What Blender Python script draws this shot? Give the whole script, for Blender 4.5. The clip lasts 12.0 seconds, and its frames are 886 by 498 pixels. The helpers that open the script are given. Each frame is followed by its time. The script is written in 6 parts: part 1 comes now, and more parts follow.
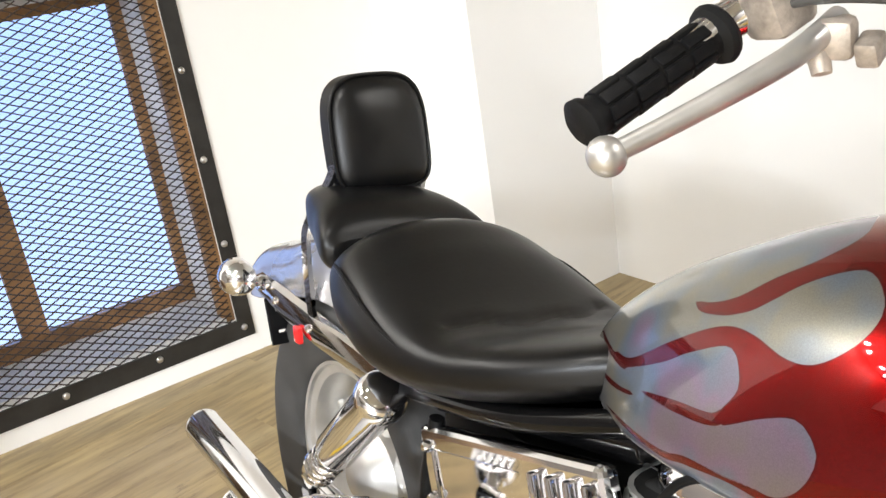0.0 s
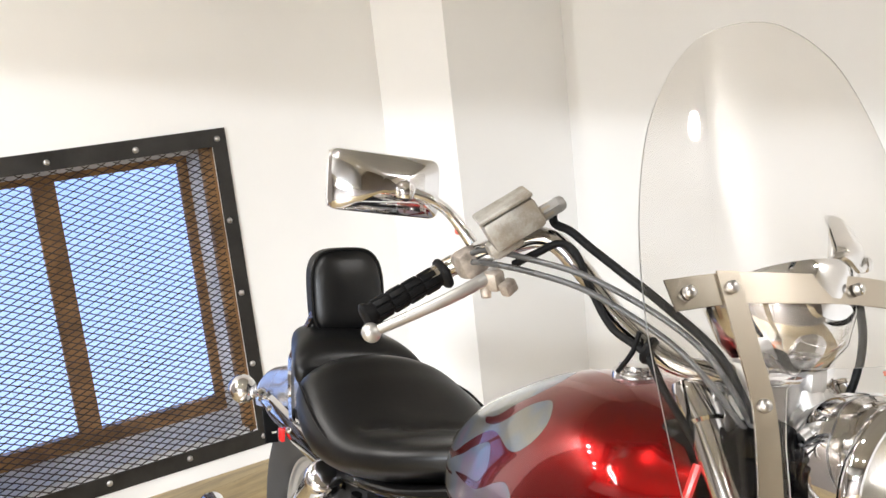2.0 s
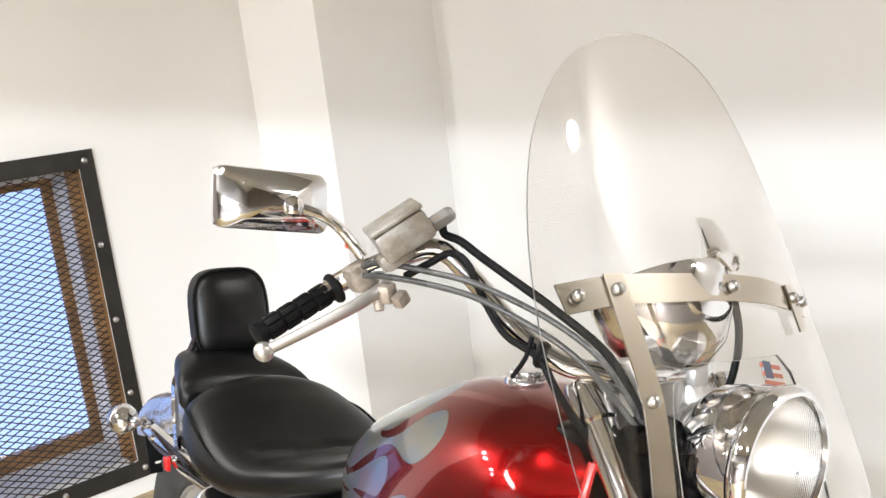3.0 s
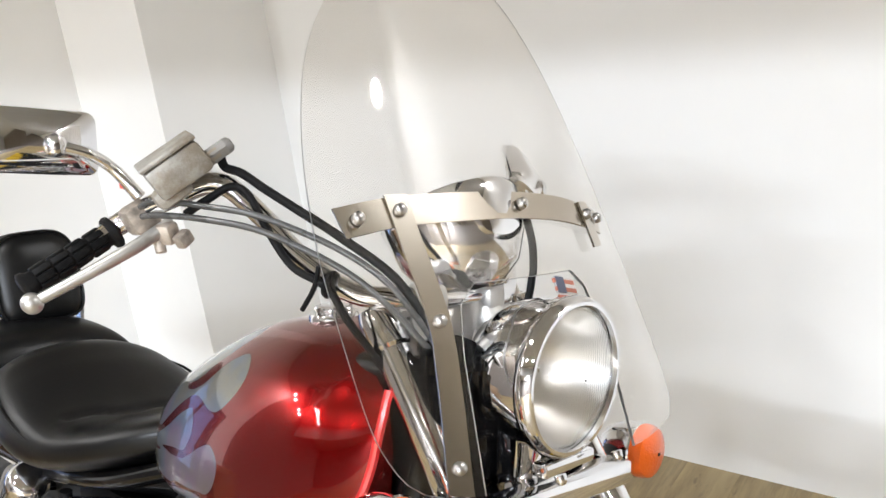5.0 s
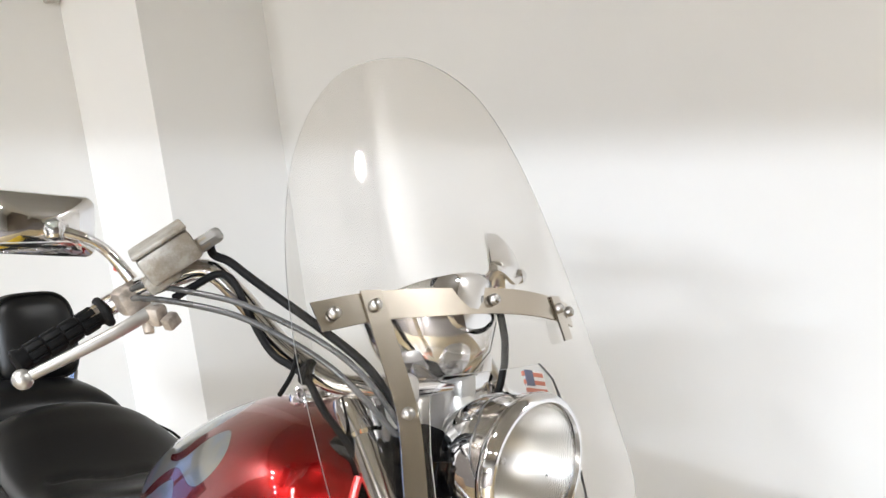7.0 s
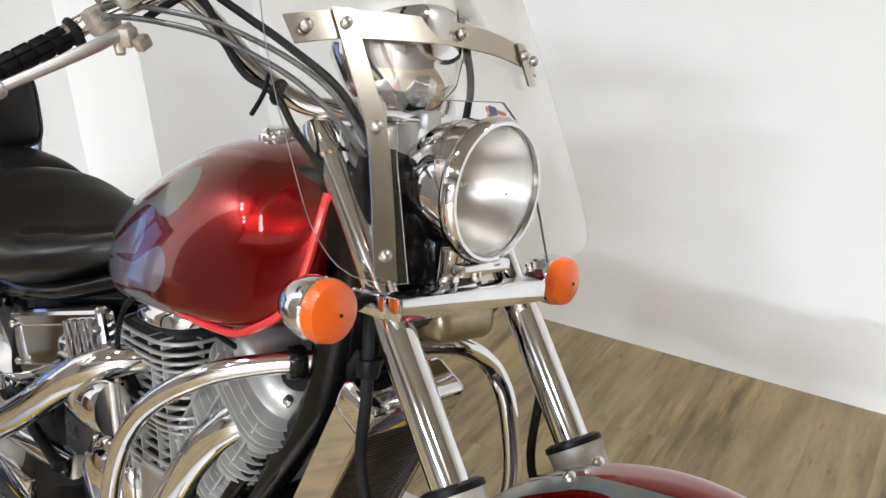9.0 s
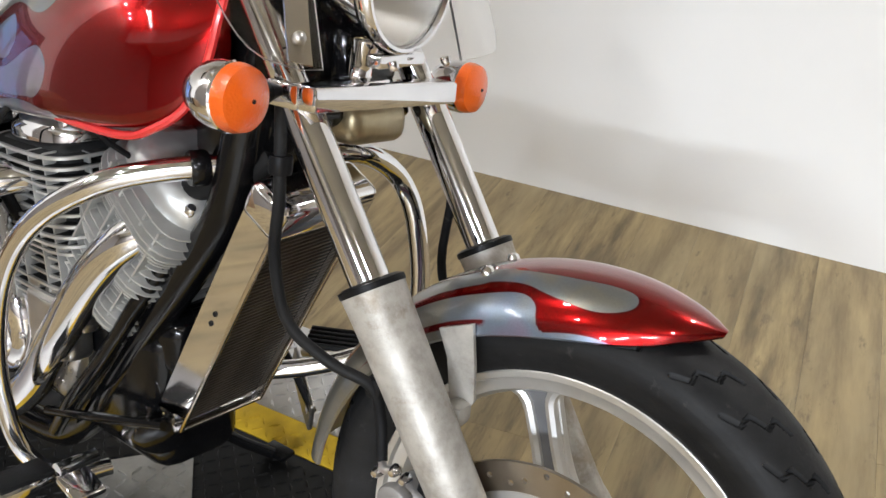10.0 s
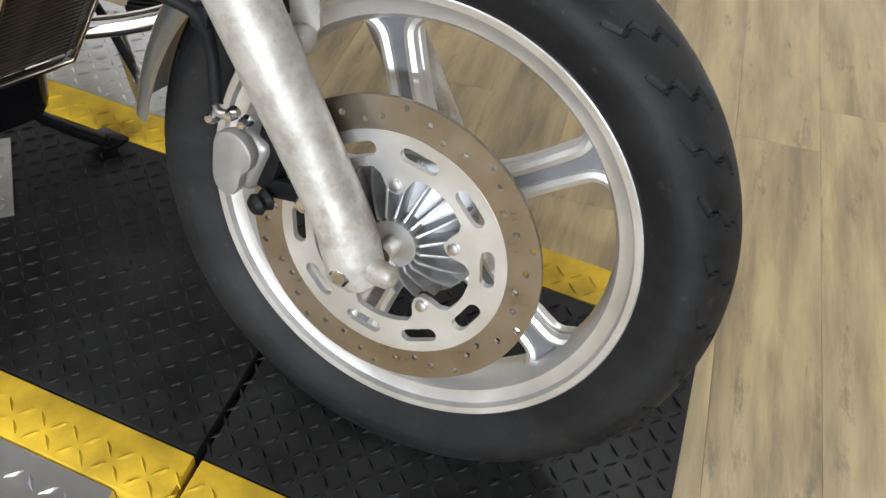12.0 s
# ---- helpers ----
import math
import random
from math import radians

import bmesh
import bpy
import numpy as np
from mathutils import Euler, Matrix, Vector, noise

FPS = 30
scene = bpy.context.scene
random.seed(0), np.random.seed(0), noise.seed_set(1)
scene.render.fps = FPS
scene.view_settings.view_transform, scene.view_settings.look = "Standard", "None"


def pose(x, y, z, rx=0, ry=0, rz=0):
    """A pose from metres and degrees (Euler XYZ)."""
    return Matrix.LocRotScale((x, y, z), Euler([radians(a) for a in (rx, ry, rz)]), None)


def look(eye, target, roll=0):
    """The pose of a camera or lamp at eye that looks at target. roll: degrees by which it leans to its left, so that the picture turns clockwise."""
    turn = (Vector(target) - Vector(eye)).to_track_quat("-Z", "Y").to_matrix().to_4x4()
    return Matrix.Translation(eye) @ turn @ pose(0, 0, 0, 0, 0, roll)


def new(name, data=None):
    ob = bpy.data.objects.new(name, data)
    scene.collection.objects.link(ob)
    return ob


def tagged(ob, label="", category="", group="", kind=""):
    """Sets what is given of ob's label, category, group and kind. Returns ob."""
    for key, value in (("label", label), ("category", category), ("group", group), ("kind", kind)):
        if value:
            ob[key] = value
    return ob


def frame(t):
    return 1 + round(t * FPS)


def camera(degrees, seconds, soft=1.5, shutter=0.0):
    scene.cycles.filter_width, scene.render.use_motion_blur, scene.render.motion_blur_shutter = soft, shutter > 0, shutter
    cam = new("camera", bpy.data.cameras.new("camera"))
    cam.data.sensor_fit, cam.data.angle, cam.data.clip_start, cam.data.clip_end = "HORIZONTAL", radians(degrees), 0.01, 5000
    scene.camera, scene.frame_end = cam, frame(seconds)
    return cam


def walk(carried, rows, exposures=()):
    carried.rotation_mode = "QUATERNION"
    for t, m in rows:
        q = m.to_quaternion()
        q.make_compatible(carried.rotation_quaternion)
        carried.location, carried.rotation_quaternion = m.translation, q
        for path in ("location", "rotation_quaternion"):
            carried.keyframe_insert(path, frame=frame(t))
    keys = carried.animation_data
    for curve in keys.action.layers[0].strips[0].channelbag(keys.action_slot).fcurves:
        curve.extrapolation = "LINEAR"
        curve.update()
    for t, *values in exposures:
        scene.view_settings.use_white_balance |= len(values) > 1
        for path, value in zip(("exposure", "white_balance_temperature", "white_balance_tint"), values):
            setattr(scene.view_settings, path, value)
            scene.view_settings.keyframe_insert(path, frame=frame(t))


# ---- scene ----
cam = camera(51.68, 12.0, 1.5)
PATH = [
    (0, (2.1183, 1.9664, 1.2504), (3.1231, 3.5511, 0.5583), -8.914),
    (0.5, (2.0585, 1.7451, 1.2947), (2.9956, 3.4000, 0.6756), -8.588),
    (1, (2.0860, 1.4782, 1.3019), (2.8714, 3.2141, 0.6939), -4.683),
    (1.5, (2.0734, 1.3712, 1.3483), (2.8469, 3.1542, 0.8765), -4.691),
    (2, (2.0396, 1.4175, 1.4026), (3.0113, 3.1182, 0.9985), -6.341),
    (2.5, (2.0111, 1.4284, 1.4109), (3.1258, 3.0519, 1.0619), -6.281),
    (3, (2.0268, 1.4238, 1.4016), (3.2209, 2.9770, 0.9996), -6.998),
    (3.2, (2.0310, 1.4224, 1.3931), (3.2410, 2.9578, 0.9706), -6.805),
    (4.8, (2.0888, 1.3954, 1.3451), (3.4624, 2.7536, 0.8268), -8.657),
    (5, (2.0992, 1.3873, 1.3483), (3.4818, 2.7353, 0.8274), -8.657),
    (5.5, (2.1141, 1.3730, 1.3606), (3.5083, 2.7198, 0.8683), -8.646),
    (6, (2.1160, 1.3644, 1.3815), (3.5351, 2.7133, 0.9734), -7.677),
    (6.5, (2.1105, 1.3559, 1.3934), (3.5319, 2.7100, 1.0113), -7.207),
    (6.7, (2.1059, 1.3487, 1.3978), (3.5214, 2.7071, 1.0087), -6.814),
    (8.3, (2.0469, 1.2687, 1.3339), (3.4298, 2.6327, 0.8573), -5.611),
    (8.5, (2.0432, 1.2754, 1.3168), (3.4266, 2.6146, 0.7757), -4.769),
    (9, (2.0280, 1.2967, 1.2775), (3.4059, 2.5541, 0.5561), -4.238),
    (9.5, (2.0067, 1.3187, 1.2340), (3.4165, 2.4433, 0.3693), -3.046),
    (10, (1.9914, 1.3363, 1.1975), (3.4304, 2.3038, 0.2011), -1.457),
    (10.5, (1.9825, 1.3484, 1.1508), (3.4017, 2.1695, 0.0055), 0.389),
    (11, (1.9946, 1.3545, 1.1010), (3.3932, 2.0208, -0.1640), 2.487),
    (11.5, (2.0064, 1.3551, 1.0642), (3.3555, 1.9413, -0.2910), 2.922),
    (12, (2.0271, 1.3486, 1.0334), (3.3114, 1.8792, -0.4050), 4.245),
]
walk(cam, [(t, look(eye, target, roll)) for t, eye, target, roll in PATH],
     [(0.0, 0.36, 6300, 10), (1.0, 0.35, 6250, 11), (2.0, 0.26, 6250, 11), (3.0, 0.25, 6200, 11), (5.0, 0.09, 6000, 10), (6.0, 0.1, 6000, 10), (8.5, -0.02, 5950, 10), (9.5, -0.16, 6000, 10), (10.5, -0.16, 6100, 11), (11.2, -0.08, 6150, 11), (12.0, 0.04, 5850, 9)])

# ---- light ----
world = bpy.data.worlds.new("world")
scene.world = world
world.use_nodes = True
world.node_tree.nodes["Background"].inputs[0].default_value = (0.45, 0.6, 1.0, 1)
world.node_tree.nodes["Background"].inputs[1].default_value = 0.6
scene.view_settings.exposure = 0.0


LAMP_W, LAMP_C, WARM_C = 31.0, (0.93, 0.97, 1.0), (1.0, 0.955, 0.885)


# ---- materials ----
def principled(name, colour, rough=0.5, metal=0.0, **more):
    m = bpy.data.materials.new(name)
    m.use_nodes = True
    b = m.node_tree.nodes["Principled BSDF"]
    b.inputs["Base Color"].default_value = (*colour, 1)
    b.inputs["Roughness"].default_value = rough
    b.inputs["Metallic"].default_value = metal
    for k, v in more.items():
        b.inputs[k.replace("_", " ")].default_value = v
    return m


def node(m, kind, **sets):
    n = m.node_tree.nodes.new(kind)
    for k, v in sets.items():
        setattr(n, k, v)
    return n


def wire(m, a, b):
    m.node_tree.links.new(a, b)


def bsdf(m):
    return m.node_tree.nodes["Principled BSDF"]


def coords(m, scale=(1, 1, 1), kind="Object"):
    tc = node(m, "ShaderNodeTexCoord")
    mp = node(m, "ShaderNodeMapping")
    mp.inputs["Scale"].default_value = scale
    wire(m, tc.outputs[kind], mp.inputs["Vector"])
    return mp.outputs["Vector"]


def ramp(m, value, stops):
    r = node(m, "ShaderNodeValToRGB")
    el = r.color_ramp.elements
    while len(el) < len(stops):
        el.new(0.5)
    for e, (p, c) in zip(el, stops):
        e.position, e.color = p, (*c, 1) if len(c) == 3 else c
    wire(m, value, r.inputs["Fac"])
    return r.outputs["Color"]


def noise_tex(m, scale, detail=4, rough=0.55, vec=None):
    n = node(m, "ShaderNodeTexNoise")
    n.inputs["Scale"].default_value, n.inputs["Detail"].default_value, n.inputs["Roughness"].default_value = scale, detail, rough
    if vec is not None:
        wire(m, vec, n.inputs["Vector"])
    return n.outputs["Fac"]


def mapped(m, value, a, b, c, d):
    n = node(m, "ShaderNodeMapRange")
    for i, v in zip(("From Min", "From Max", "To Min", "To Max"), (a, b, c, d)):
        n.inputs[i].default_value = v
    wire(m, value, n.inputs["Value"])
    return n.outputs["Result"]


def bumped(m, value, strength=0.2, dist=0.002):
    n = node(m, "ShaderNodeBump")
    n.inputs["Strength"].default_value, n.inputs["Distance"].default_value = strength, dist
    wire(m, value, n.inputs["Height"])
    wire(m, n.outputs["Normal"], bsdf(m).inputs["Normal"])


def mixed(m, fac, a, b, mode="MIX"):
    n = node(m, "ShaderNodeMix", data_type="RGBA", blend_type=mode)
    for sock, v in ((n.inputs[0], fac), (n.inputs[6], a), (n.inputs[7], b)):
        if isinstance(v, (tuple, float, int)):
            sock.default_value = (*v, 1) if isinstance(v, tuple) else v
        else:
            wire(m, v, sock)
    return n.outputs[2]


def worn(name, colour, rough, metal=0.0, var=0.15, scale=12, bump=0.1, rough_var=0.1, **more):
    """A surface with blotches and grain in colour and gloss."""
    m = principled(name, colour, rough, metal, **more)
    v = coords(m)
    big, fine = noise_tex(m, scale, 5, 0.6, v), noise_tex(m, scale * 14, 3, 0.6, v)
    lo, hi = tuple(c * (1 - var) for c in colour), tuple(min(1, c * (1 + var)) for c in colour)
    wire(m, ramp(m, big, [(0.3, lo), (0.7, hi)]), bsdf(m).inputs["Base Color"])
    wire(m, mapped(m, big, 0.25, 0.75, max(0.02, rough - rough_var), min(1, rough + rough_var)), bsdf(m).inputs["Roughness"])
    if bump:
        bumped(m, fine, bump, 0.001)
    return m


CHROME = worn("chrome", (0.78, 0.78, 0.8), 0.06, 1.0, 0.06, 9, 0.0, 0.03)
ALU = worn("cast_aluminium", (0.52, 0.51, 0.5), 0.32, 1.0, 0.12, 20, 0.15, 0.1)
SATIN = worn("satin_alloy", (0.62, 0.61, 0.59), 0.42, 0.85, 0.1, 14, 0.08, 0.1)
DULL = worn("oxidised_alloy", (0.4, 0.38, 0.345), 0.5, 0.45, 0.26, 24, 0.4, 0.12, Specular_IOR_Level=0.35)
crust = noise_tex(DULL, 9, 7, 0.72, coords(DULL))
corroded = ramp(DULL, noise_tex(DULL, 26, 6, 0.65, coords(DULL)), [(0.3, (0.27, 0.25, 0.22)), (0.5, (0.41, 0.39, 0.355)), (0.7, (0.5, 0.48, 0.44))])
wire(DULL, mixed(DULL, mapped(DULL, crust, 0.52, 0.62, 0.0, 0.65), corroded, (0.21, 0.165, 0.11)), bsdf(DULL).inputs["Base Color"])
STEEL = worn("brushed_steel", (0.6, 0.55, 0.48), 0.2, 1.0, 0.05, 5, 0.04, 0.05)
BLACK = worn("black_enamel", (0.003, 0.003, 0.0033), 0.14, 0.0, 0.3, 10, 0.03, 0.06, Specular_IOR_Level=0.26)
MATT = worn("black_plastic", (0.006, 0.006, 0.0065), 0.42, 0.0, 0.3, 20, 0.2, 0.1, Specular_IOR_Level=0.13)
RUBBER = worn("rubber", (0.0065, 0.0065, 0.007), 0.6, 0.0, 0.4, 18, 0.3, 0.15, Specular_IOR_Level=0.15)
dust = noise_tex(RUBBER, 5, 6, 0.65, coords(RUBBER))
streak = noise_tex(RUBBER, 38, 4, 0.6, coords(RUBBER))
dusty = mixed(RUBBER, mapped(RUBBER, dust, 0.45, 0.72, 0.0, 0.5), (0.006, 0.006, 0.0065), (0.026, 0.025, 0.023))
wire(RUBBER, mixed(RUBBER, mapped(RUBBER, streak, 0.64, 0.74, 0.0, 0.4), dusty, (0.05, 0.048, 0.045)), bsdf(RUBBER).inputs["Base Color"])
TYRE = worn("tyre_rubber", (0.02, 0.02, 0.021), 0.58, 0.0, 0.35, 14, 0.35, 0.12, Specular_IOR_Level=0.2)
scuff = noise_tex(TYRE, 4, 8, 0.72, coords(TYRE, (1, 1, 2.5)))
speck = noise_tex(TYRE, 60, 5, 0.65, coords(TYRE))
dusted = mixed(TYRE, mapped(TYRE, scuff, 0.42, 0.66, 0.0, 0.8), (0.006, 0.006, 0.0063), (0.017, 0.017, 0.0175))
wire(TYRE, mixed(TYRE, mapped(TYRE, speck, 0.63, 0.74, 0.0, 0.5), dusted, (0.05, 0.048, 0.045)), bsdf(TYRE).inputs["Base Color"])
VINYL = worn("black_vinyl", (0.003, 0.003, 0.0032), 0.36, 0.0, 0.2, 8, 0.12, 0.06, Specular_IOR_Level=0.33)
AMBER = principled("amber_lens", (0.92, 0.14, 0.002), 0.3, 0.0, Transmission_Weight=0.3, Coat_Weight=0.6, Coat_Roughness=0.05)
facet = node(AMBER, "ShaderNodeTexVoronoi")
facet.inputs["Scale"].default_value = 320
wire(AMBER, coords(AMBER), facet.inputs["Vector"])
bumped(AMBER, facet.outputs["Distance"], 0.4, 0.0012)
REDLENS = principled("red_lens", (0.7, 0.02, 0.02), 0.15, 0.0, Coat_Weight=0.5)
GLASS = principled("clear_glass", (0.97, 0.97, 0.97), 0.02, 0.0, Transmission_Weight=1.0, IOR=1.45)
WALL = worn("painted_wall", (0.87, 0.866, 0.852), 0.7, 0.0, 0.02, 1.3, 0.05, 0.05)
CEILING = worn("grey_ceiling", (0.4, 0.4, 0.39), 0.8, 0.0, 0.05, 1.3, 0.05, 0.05)
BACK_WALL = worn("brown_wall", (0.13, 0.11, 0.095), 0.7, 0.0, 0.1, 1.3, 0.05, 0.05)
FLOOR = worn("floor_base", (0.2, 0.16, 0.11), 0.6)
YELLOW = worn("yellow_paint", (0.46, 0.3, 0.014), 0.68, 0.0, 0.38, 11, 0.2, 0.1, Specular_IOR_Level=0.3)
PLATE = worn("black_plate", (0.007, 0.0068, 0.0065), 0.42, 0.0, 0.6, 8, 0.15, 0.14, Specular_IOR_Level=0.16)
TREAD = worn("silver_plate", (0.6, 0.6, 0.6), 0.35, 0.9, 0.1, 8, 0.1)
CALIPER = worn("grey_cast_alloy", (0.26, 0.25, 0.24), 0.45, 0.6, 0.22, 26, 0.3, 0.1)
RUST = worn("rusty_wood", (0.26, 0.14, 0.055), 0.75, 0.0, 0.5, 9, 0.4)
MESHM = worn("rusty_mesh", (0.05, 0.035, 0.028), 0.6, 0.5, 0.5, 14, 0.3)


# ---- mesh helpers ----
def build(name, geo, mat, parent=None, label="", smooth=True, m=None):
    verts, faces = geo
    me = bpy.data.meshes.new(name)
    me.from_pydata([tuple(v) for v in verts], [], faces)
    if m is not None:
        me.transform(m)
    bm = bmesh.new()
    bm.from_mesh(me)
    bmesh.ops.recalc_face_normals(bm, faces=bm.faces)
    bm.to_mesh(me)
    bm.free()
    if smooth:
        me.shade_smooth()
        me.set_sharp_from_angle(angle=radians(38))
    me.materials.append(mat)
    ob = new(name, me)
    if parent is not None:
        ob.parent = parent
    if label:
        ob["label"] = label
    return ob


def join(*geos):
    verts, faces = [], []
    for v, f in geos:
        k = len(verts)
        verts += [Vector(p) for p in v]
        faces += [tuple(i + k for i in q) for q in f]
    return verts, faces


def moved(geo, m):
    return [m @ Vector(v) for v in geo[0]], geo[1]


def loft(rings, cap=True, closed=True):
    n = len(rings[0])
    verts = [Vector(p) for r in rings for p in r]
    faces = []
    for i in range(len(rings) - 1):
        for j in range(n if closed else n - 1):
            a, b = i * n + j, i * n + (j + 1) % n
            faces.append((a, b, b + n, a + n))
    if cap and closed:
        faces.append(tuple(reversed(range(n))))
        faces.append(tuple(range((len(rings) - 1) * n, len(rings) * n)))
    return verts, faces


def spline(pts, per=8, loop=False):
    """Catmull-Rom through the points (any dimension)."""
    p = [np.array(q, float) for q in pts]
    n = len(p)
    out = []
    for i in range(n if loop else n - 1):
        a, b, c, d = (p[(i + k) % n] if loop else p[min(max(i + k, 0), n - 1)] for k in (-1, 0, 1, 2))
        for s in range(per):
            t = s / per
            out.append(0.5 * (2 * b + (c - a) * t + (2 * a - 5 * b + 4 * c - d) * t * t + (3 * b - a - 3 * c + d) * t ** 3))
    if not loop:
        out.append(p[-1])
    return out


def tube(pts, r, seg=12, per=6, cap=True):
    """A round tube through the points; r is one radius or one for each point."""
    rr = [r] * len(pts) if isinstance(r, (int, float)) else list(r)
    path = spline([(*p, q) for p, q in zip(pts, rr)], per) if len(pts) > 2 and per > 1 else [np.array((*p, q)) for p, q in zip(pts, rr)]
    rings, ref = [], None
    for i, p in enumerate(path):
        d = Vector([float(c) for c in path[min(i + 1, len(path) - 1)][:3] - path[max(i - 1, 0)][:3]]).normalized()
        if ref is None:
            ref = d.orthogonal().normalized()
        ref = (ref - d * ref.dot(d)).normalized()
        w = d.cross(ref)
        rings.append([Vector(p[:3]) + (math.cos(a) * ref + math.sin(a) * w) * float(p[3]) for a in (2 * math.pi * k / seg for k in range(seg))])
    return loft(rings, cap)


def lathe(profile, seg=32, m=None, loop=False):
    """Turns (radius, height) round the local z axis. loop: the profile closes on itself."""
    prof = list(profile) + ([profile[0]] if loop else [])
    rings = [[Vector((max(r, 1e-4) * math.cos(2 * math.pi * k / seg), max(r, 1e-4) * math.sin(2 * math.pi * k / seg), h)) for k in range(seg)] for r, h in prof]
    geo = loft(rings, cap=not loop)
    return moved(geo, m) if m is not None else geo


def axis_pose(at, direction):
    """A pose whose z axis runs along direction."""
    return Matrix.Translation(at) @ Vector(direction).to_track_quat("Z", "Y").to_matrix().to_4x4()


def rbox(sx, sy, sz, bevel=0.003, m=None, seg=2):
    bm = bmesh.new()
    bmesh.ops.create_cube(bm, size=1.0, matrix=Matrix.Diagonal((sx, sy, sz, 1)))
    if bevel > 0:
        bmesh.ops.bevel(bm, geom=bm.edges[:], offset=bevel, segments=seg, affect="EDGES", profile=0.5)
    bm.verts.index_update()
    geo = [v.co.copy() for v in bm.verts], [tuple(v.index for v in f.verts) for f in bm.faces]
    bm.free()
    return moved(geo, m) if m is not None else geo


def prism(outline, depth, m=None, bevel=0.0):
    """An outline in local x, y, thickened along z from -depth/2 to depth/2."""
    bm = bmesh.new()
    f = bm.faces.new([bm.verts.new((x, y, -depth / 2)) for x, y in outline])
    r = bmesh.ops.extrude_face_region(bm, geom=[f])
    bmesh.ops.translate(bm, verts=[v for v in r["geom"] if isinstance(v, bmesh.types.BMVert)], vec=(0, 0, depth))
    if bevel > 0:
        bmesh.ops.recalc_face_normals(bm, faces=bm.faces)
        es = [e for e in bm.edges if len(e.link_faces) == 2 and e.calc_face_angle(0) > 0.6 and abs(e.verts[0].co.z - e.verts[1].co.z) < 1e-6]
        bmesh.ops.bevel(bm, geom=es, offset=bevel, segments=2, affect="EDGES", profile=0.5)
    bm.verts.index_update()
    geo = [v.co.copy() for v in bm.verts], [tuple(v.index for v in f.verts) for f in bm.faces]
    bm.free()
    return moved(geo, m) if m is not None else geo


def cut(geo, holes):
    """The mesh with the hole solids taken out of it."""
    obs = []
    for g in (geo, holes):
        me = bpy.data.meshes.new("cut")
        me.from_pydata([tuple(v) for v in g[0]], [], g[1])
        bm = bmesh.new()
        bm.from_mesh(me)
        bmesh.ops.recalc_face_normals(bm, faces=bm.faces)
        bm.to_mesh(me)
        bm.free()
        obs.append(new("cut", me))
    mod = obs[0].modifiers.new("cut", "BOOLEAN")
    mod.operation, mod.object, mod.solver = "DIFFERENCE", obs[1], "EXACT"
    got = obs[0].evaluated_get(bpy.context.evaluated_depsgraph_get()).to_mesh()
    out = [v.co.copy() for v in got.vertices], [tuple(p.vertices) for p in got.polygons]
    for o in obs:
        me = o.data
        bpy.data.objects.remove(o)
        bpy.data.meshes.remove(me)
    return out


def ring_points(n, r, a0=0.0):
    return [(r * math.cos(a0 + 2 * math.pi * k / n), r * math.sin(a0 + 2 * math.pi * k / n)) for k in range(n)]


# ---- the room ----
WALL_Y, CORNER_X, FLOOR_Z = 4.61, 4.155, 0.0
B_ANGLE = radians(-89.5)
CEIL = 2.75


def wall(name, a, b, z0, z1, thick, label, mat, side=1):
    """A straight wall from a to b (its room face), thickened away from the room."""
    a, b = Vector((*a, 0)), Vector((*b, 0))
    d = (b - a).normalized()
    n = Vector((-d.y, d.x, 0)) * side * thick
    pts = [a, b, b + n, a + n]
    geo = loft([[p + Vector((0, 0, z0)) for p in pts], [p + Vector((0, 0, z1)) for p in pts]])
    return tagged(build(name, geo, mat, smooth=False), label, "wall", kind="structure")


WX0, WX1, WZ0, WZ1 = 1.885, 2.985, 0.123, 1.192  # the window's opening
far = (CORNER_X + 7.5 * math.cos(B_ANGLE), WALL_Y + 7.5 * math.sin(B_ANGLE))


def slab(x0, x1, y0, y1, z0, z1):
    return rbox(x1 - x0, y1 - y0, z1 - z0, 0, pose((x0 + x1) / 2, (y0 + y1) / 2, (z0 + z1) / 2))


geo = cut(slab(1.3, CORNER_X + 0.15, WALL_Y, WALL_Y + 0.32, -0.1, CEIL), slab(WX0, WX1, WALL_Y - 0.1, WALL_Y + 0.4, WZ0, WZ1))
tagged(build("wall_north", geo, WALL, smooth=False), "off-white painted wall with a barred window near the floor", "wall", kind="structure")
wall("wall_east", (CORNER_X, WALL_Y), far, -0.1, CEIL, 0.2, "plain off-white painted wall", WALL)
# unseen walls, added in dark brown so paint and chrome reflect less light
wall("wall_north_west", (-5.0, WALL_Y), (1.3, WALL_Y), -0.1, CEIL, 0.2, "plain brown wall added out of view to darken reflections", BACK_WALL)
wall("wall_south", far, (-5.0, far[1]), -0.1, CEIL, 0.2, "plain brown wall added out of view to darken reflections", BACK_WALL)
wall("wall_west", (-5.0, far[1] - 0.2), (-5.0, WALL_Y + 0.2), -0.1, CEIL, 0.2, "plain brown wall added out of view to darken reflections", BACK_WALL)
tagged(build("ceiling", slab(-5.2, 4.9, far[1] - 0.2, WALL_Y + 0.2, CEIL, CEIL + 0.15), CEILING, smooth=False), "plain grey ceiling", "ceiling", kind="structure")
# an unseen dropped beam, added to keep the western lamps off the upper walls
tagged(build("shading_beam", slab(-0.55, -0.4, far[1] + 0.01, WALL_Y - 0.01, 2.097, CEIL + 0.02), CEILING, smooth=False), "plain grey beam added out of view to shade the upper walls", "beam", kind="structure")
